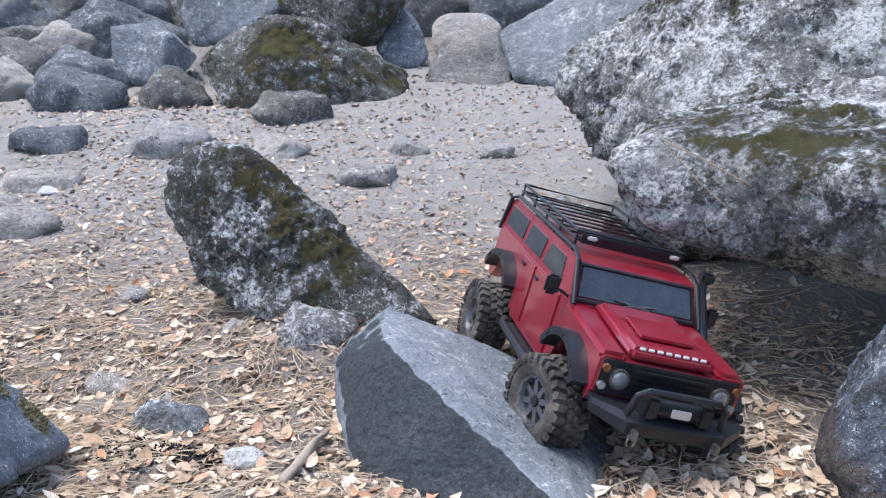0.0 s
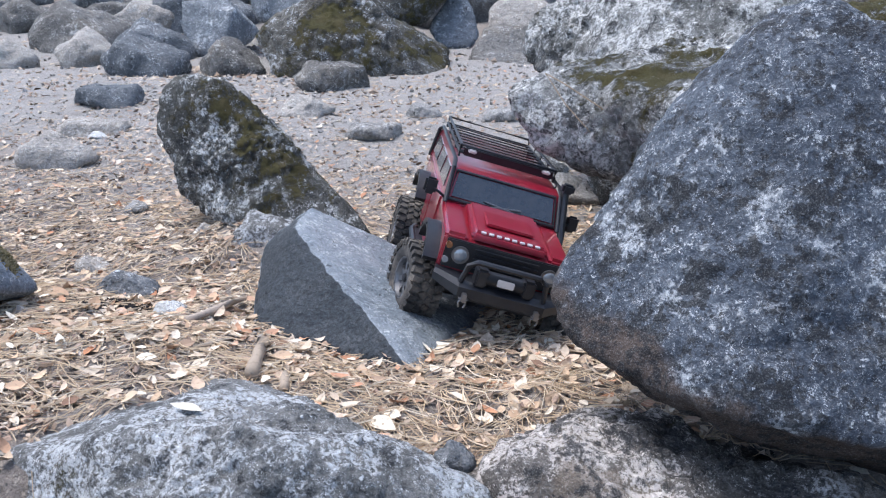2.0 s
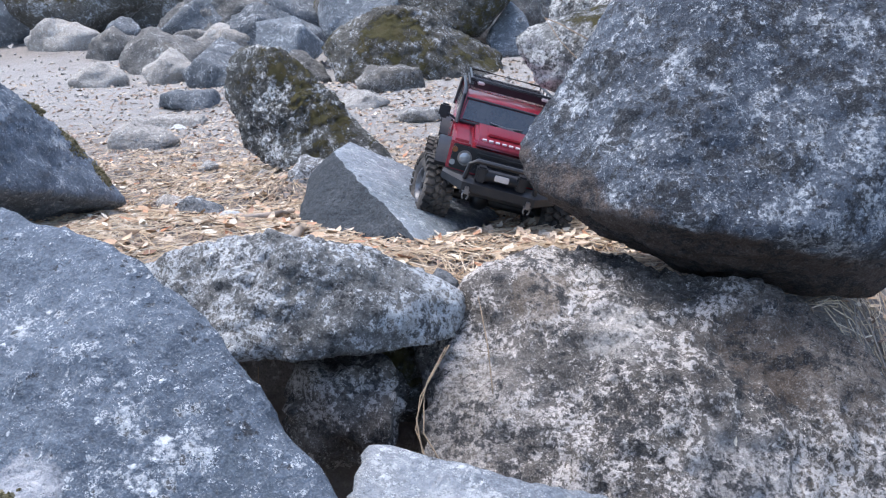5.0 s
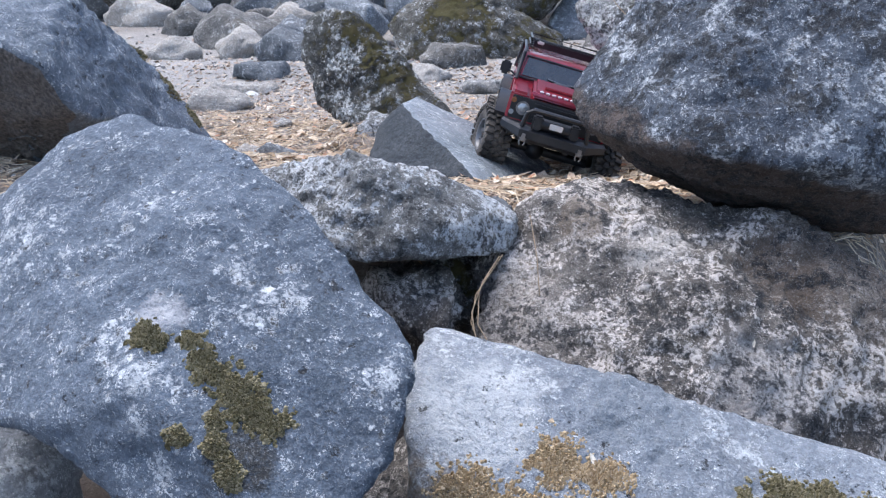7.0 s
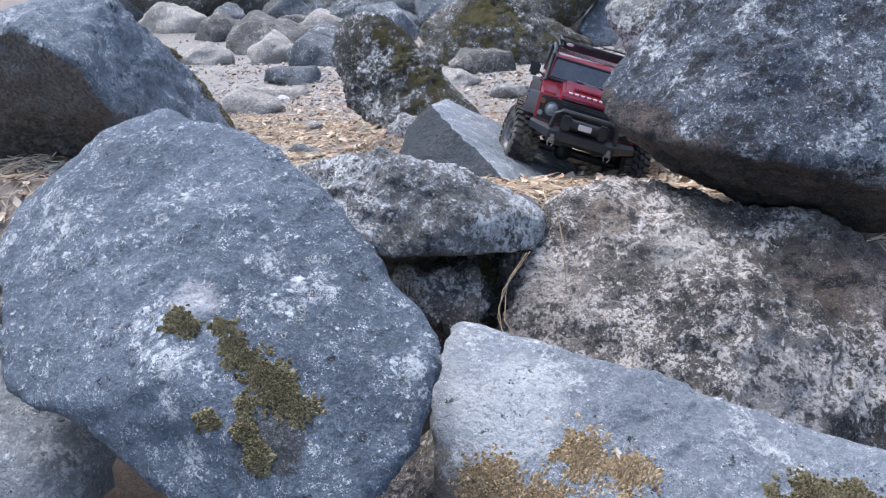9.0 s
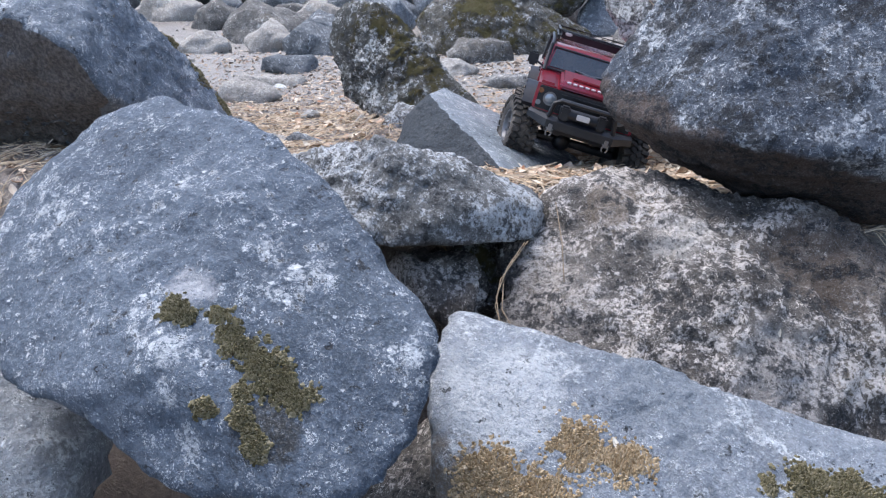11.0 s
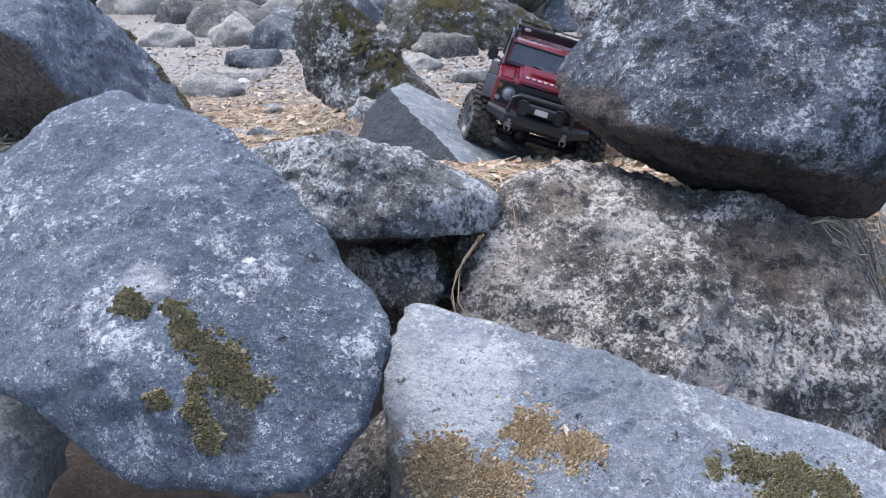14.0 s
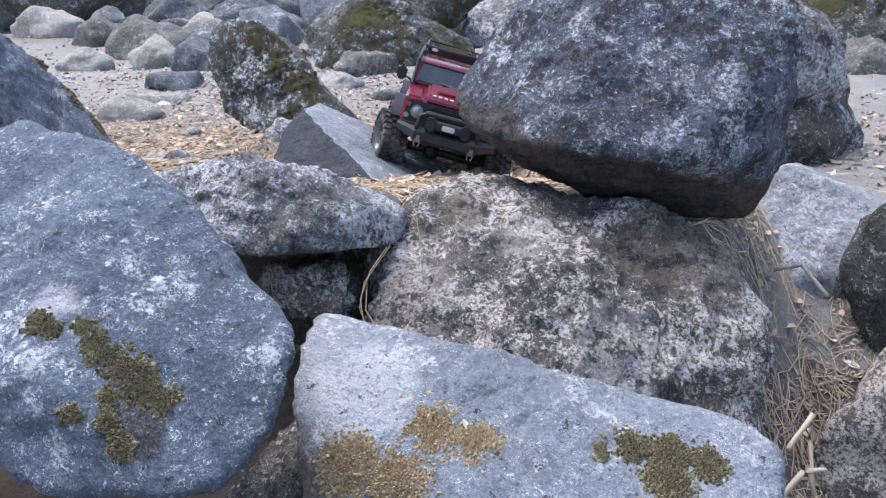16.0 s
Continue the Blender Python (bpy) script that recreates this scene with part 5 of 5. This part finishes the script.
moss(ROCK_F, [(-0.461, 0.560, 0.350, 0.016), (-0.462, 0.750, 0.301, 0.025), (-0.449, 0.800, 0.231, 0.035), (-0.433, 0.820, 0.160, 0.030)], MOSS_GREEN, 5, "dark moss on a grey-blue boulder", 2500)
stick([(-0.014, 0.750, ground_z(-0.014, 0.750) + 0.0072), (0.010, 0.646, ground_z(0.010, 0.646) + 0.0072)], 0.009, "short weathered stick lying on needles", "stick")
stick([(0.043, 0.683, ground_z(0.043, 0.683) + 0.0048), (0.061, 0.621, ground_z(0.061, 0.621) + 0.0048)], 0.006, "short broken stick lying on needles", "stick")
stick([(-0.129, 0.960, ground_z(-0.129, 0.960) + 0.0072), (-0.147, 0.802, ground_z(-0.147, 0.802) + 0.0045)], 0.006, "dark stick half buried in litter", "stick", ROOT)
stick([(0.153, 0.735, ground_z(0.153, 0.735) + 0.0024), (0.240, 0.620, ground_z(0.240, 0.620) + 0.0024)], 0.003, "thin pale twig beside a split rock", "twig")
stick([(-0.085, 0.705, ground_z(-0.085, 0.705) + 0.0032), (-0.041, 0.809, ground_z(-0.041, 0.809) + 0.0032)], 0.004, "thin brown twig on the earth", "twig")
stick([(0.322, 0.360, 0.063), (0.314, 0.310, 0.046), (0.308, 0.280, 0.017), (0.318, 0.260, -0.010), (0.346, 0.250, -0.031), (0.386, 0.240, -0.034)], 0.0008, "dry grass stem hanging from the ledge", "grass_stem", STRAW)
stick([(0.324, 0.370, 0.062), (0.308, 0.300, 0.033), (0.308, 0.275, 0.007), (0.328, 0.250, -0.024), (0.362, 0.245, -0.034)], 0.0007, "dry grass stem hanging from the ledge", "grass_stem", STRAW)
stick([(0.312, 0.300, 0.033), (0.318, 0.270, 0.006), (0.343, 0.250, -0.020), (0.407, 0.240, -0.037)], 0.0008, "dry grass stem hanging from the ledge", "grass_stem", STRAW)
stick([(0.349, 0.420, 0.102), (0.371, 0.360, 0.063), (0.380, 0.330, 0.025)], 0.0007, "dry grass stem on the rock face", "grass_stem", STRAW)
stick([(0.331, 1.200, 0.382), (0.365, 1.140, 0.373), (0.425, 1.080, 0.344)], 0.001, "pale straw lying on a white boulder", "grass_stem", STRAW)
stick([(0.333, 1.200, 0.380), (0.367, 1.140, 0.341), (0.407, 1.100, 0.305)], 0.0009, "pale straw lying on a white boulder", "grass_stem", STRAW)
for i in range(64):
    rnd = random.Random(400 + i)
    x, y, a = 0.8 + rnd.uniform(-0.02, 0.16), rnd.uniform(0.32, 0.66), -1.45 + rnd.gauss(0, 0.45)
    pts, long = [], rnd.uniform(0.08, 0.2)
    for k in range(6):
        t = long * k / 5
        px, py = x + math.cos(a) * t + 0.012 * math.sin(i + 4 * k), y + math.sin(a) * t + 0.008 * math.cos(2 * i + 3 * k)
        pts.append((px, py, ground_z(px, py) + 0.004 + 0.014 * rnd.random()))
    stick(pts, rnd.choice((0.0006, 0.0009, 0.0009, 0.0014)), "dry root strand trailing down the slope", "root_strand", ROOT)
stick([(0.841, 0.300, -0.166), (0.873, 0.330, -0.131)], 0.0034, "pale broken stick leaning on the slope", "stick", PALE_WOOD)
stick([(0.863, 0.300, -0.137), (0.869, 0.270, -0.211)], 0.0026, "pale broken stick leaning on the slope", "stick", PALE_WOOD)
stick([(0.830, 0.250, -0.202), (0.854, 0.270, -0.178), (0.881, 0.280, -0.179)], 0.0035, "dark bent root at the foot of the slope", "root", ROOT)
stick([(0.856, 0.600, -0.034), (0.891, 0.580, -0.019), (0.923, 0.550, -0.056)], 0.003, "grey bent root on the slope", "root", ROOT)


def build_trunk(x, y, r, tall):
    """A conifer with ridged bark, root flare, limbs and sprays of needles."""
    tree = tagged(new("tree"), "reddish-brown conifer trunk standing behind the boulders", "tree")
    tree.location = (x, y, ground_z(x, y) - 0.1)
    bm = bmesh.new()
    rings = []
    for i in range(41):
        z = tall * (i / 40) ** 1.5
        k = r * (1 - 0.55 * z / tall) * (1 + 0.7 * math.exp(-z / 0.22))
        ring = []
        for j in range(40):
            a = 6.28319 * j / 40
            ridge = 1 + 0.1 * abs(noise.noise((3.2 * math.cos(a), 3.2 * math.sin(a), z * 0.8))) + 0.06 * noise.noise((9 * math.cos(a), 9 * math.sin(a), z * 3))
            ring.append(bm.verts.new((k * ridge * math.cos(a), k * ridge * math.sin(a), z)))
        rings.append(ring)
    for a, b in zip(rings, rings[1:]):
        for j in range(40):
            bm.faces.new((a[j], a[(j + 1) % 40], b[(j + 1) % 40], b[j]))
    part("trunk", bm, BARK, tree)
    rnd = random.Random(77)
    verts, faces = [], []
    for i in range(16):
        z, a, long = tall * (0.45 + 0.55 * i / 16), i * 2.4, rnd.uniform(0.9, 1.5) * (1.25 - 0.7 * i / 16)
        tip = Vector((math.cos(a) * long, math.sin(a) * long, z - 0.15 * long))
        bm = bmesh.new()
        pipe(bm, [(0, 0, z), tip * 0.5 + Vector((0, 0, z * 0.5 + 0.08)), tip], 0.022, 7)
        part("limb", bm, BARK, tree)
        for _ in range(150):
            t = rnd.uniform(0.3, 1.05)
            c = Vector((0, 0, z)).lerp(tip, t) + Vector((rnd.gauss(0, 0.1), rnd.gauss(0, 0.1), rnd.gauss(0, 0.06)))
            d = Vector((math.cos(a) + rnd.gauss(0, 0.6), math.sin(a) + rnd.gauss(0, 0.6), rnd.gauss(0, 0.5))).normalized() * rnd.uniform(0.08, 0.16)
            w, k = d.orthogonal().normalized() * 0.006, len(verts)
            verts += [c - w, c + w, c + d]
            faces.append((k, k + 1, k + 2))
    me = bpy.data.meshes.new("crown")
    me.from_pydata(verts, [], faces)
    me.materials.append(GREEN)
    crown = new("crown", me)
    crown.parent = tree


BARK = mottled("conifer_bark", [(0.13, 0.075, 0.05), (0.22, 0.13, 0.09)], 0.95, 0.1)
GREEN = mottled("conifer_needles", [(0.03, 0.05, 0.02), (0.06, 0.085, 0.03), (0.045, 0.06, 0.02)])
build_trunk(-0.33, 8.9, 0.22, 7.0)


PALE_LEAF = mottled("pale_leaf", [(0.66, 0.6, 0.5), (0.72, 0.66, 0.56)])


def single_leaf(rock_ob, spot, size, turn, label):
    """One curled leaf lying on a rock."""
    p, n, _i, _d = rest_of(rock_ob).find_nearest(Vector(spot))
    m = Matrix.Translation(p + n * 0.002) @ n.to_track_quat("Z", "Y").to_matrix().to_4x4() @ pose(0, 0, 0, 0, 0, turn)
    verts, faces = [], []
    for u, w in ((-1.0, 0.04), (-0.6, 0.7), (-0.1, 1.0), (0.45, 0.75), (1.0, 0.04)):
        for s in (-1, -0.5, 0, 0.5, 1):
            verts.append(m @ Vector((size * u, 0.45 * size * w * s, 0.12 * size * u * u + 0.2 * size * w * s * s)))
    for i in range(4):
        for j in range(4):
            a = 5 * i + j
            faces.append((a, a + 1, a + 6, a + 5))
    me = bpy.data.meshes.new("leaf")
    me.from_pydata(verts, [], faces)
    me.materials.append(PALE_LEAF)
    tagged(new("leaf", me), label, "leaf", "single leaves")


single_leaf(ROCK_D, (0.662, 0.388, -0.04), 0.011, 20, "small pale dry leaf on a rock face")
single_leaf(ROCK_D, (0.635, 0.375, -0.05), 0.008, 80, "small pale dry leaf on a rock face")
single_leaf(ROCK_H, (0.194, 0.809, 0.06), 0.01, 60, "small white leaf on a split rock")
single_leaf(ROCK_C, (0.02, 0.47, 0.16), 0.018, 30, "curled dry leaf on the ledge")
single_leaf(ROCK_B, (0.47, 0.12, -0.07), 0.007, 90, "small pale dry leaf on a pale boulder")
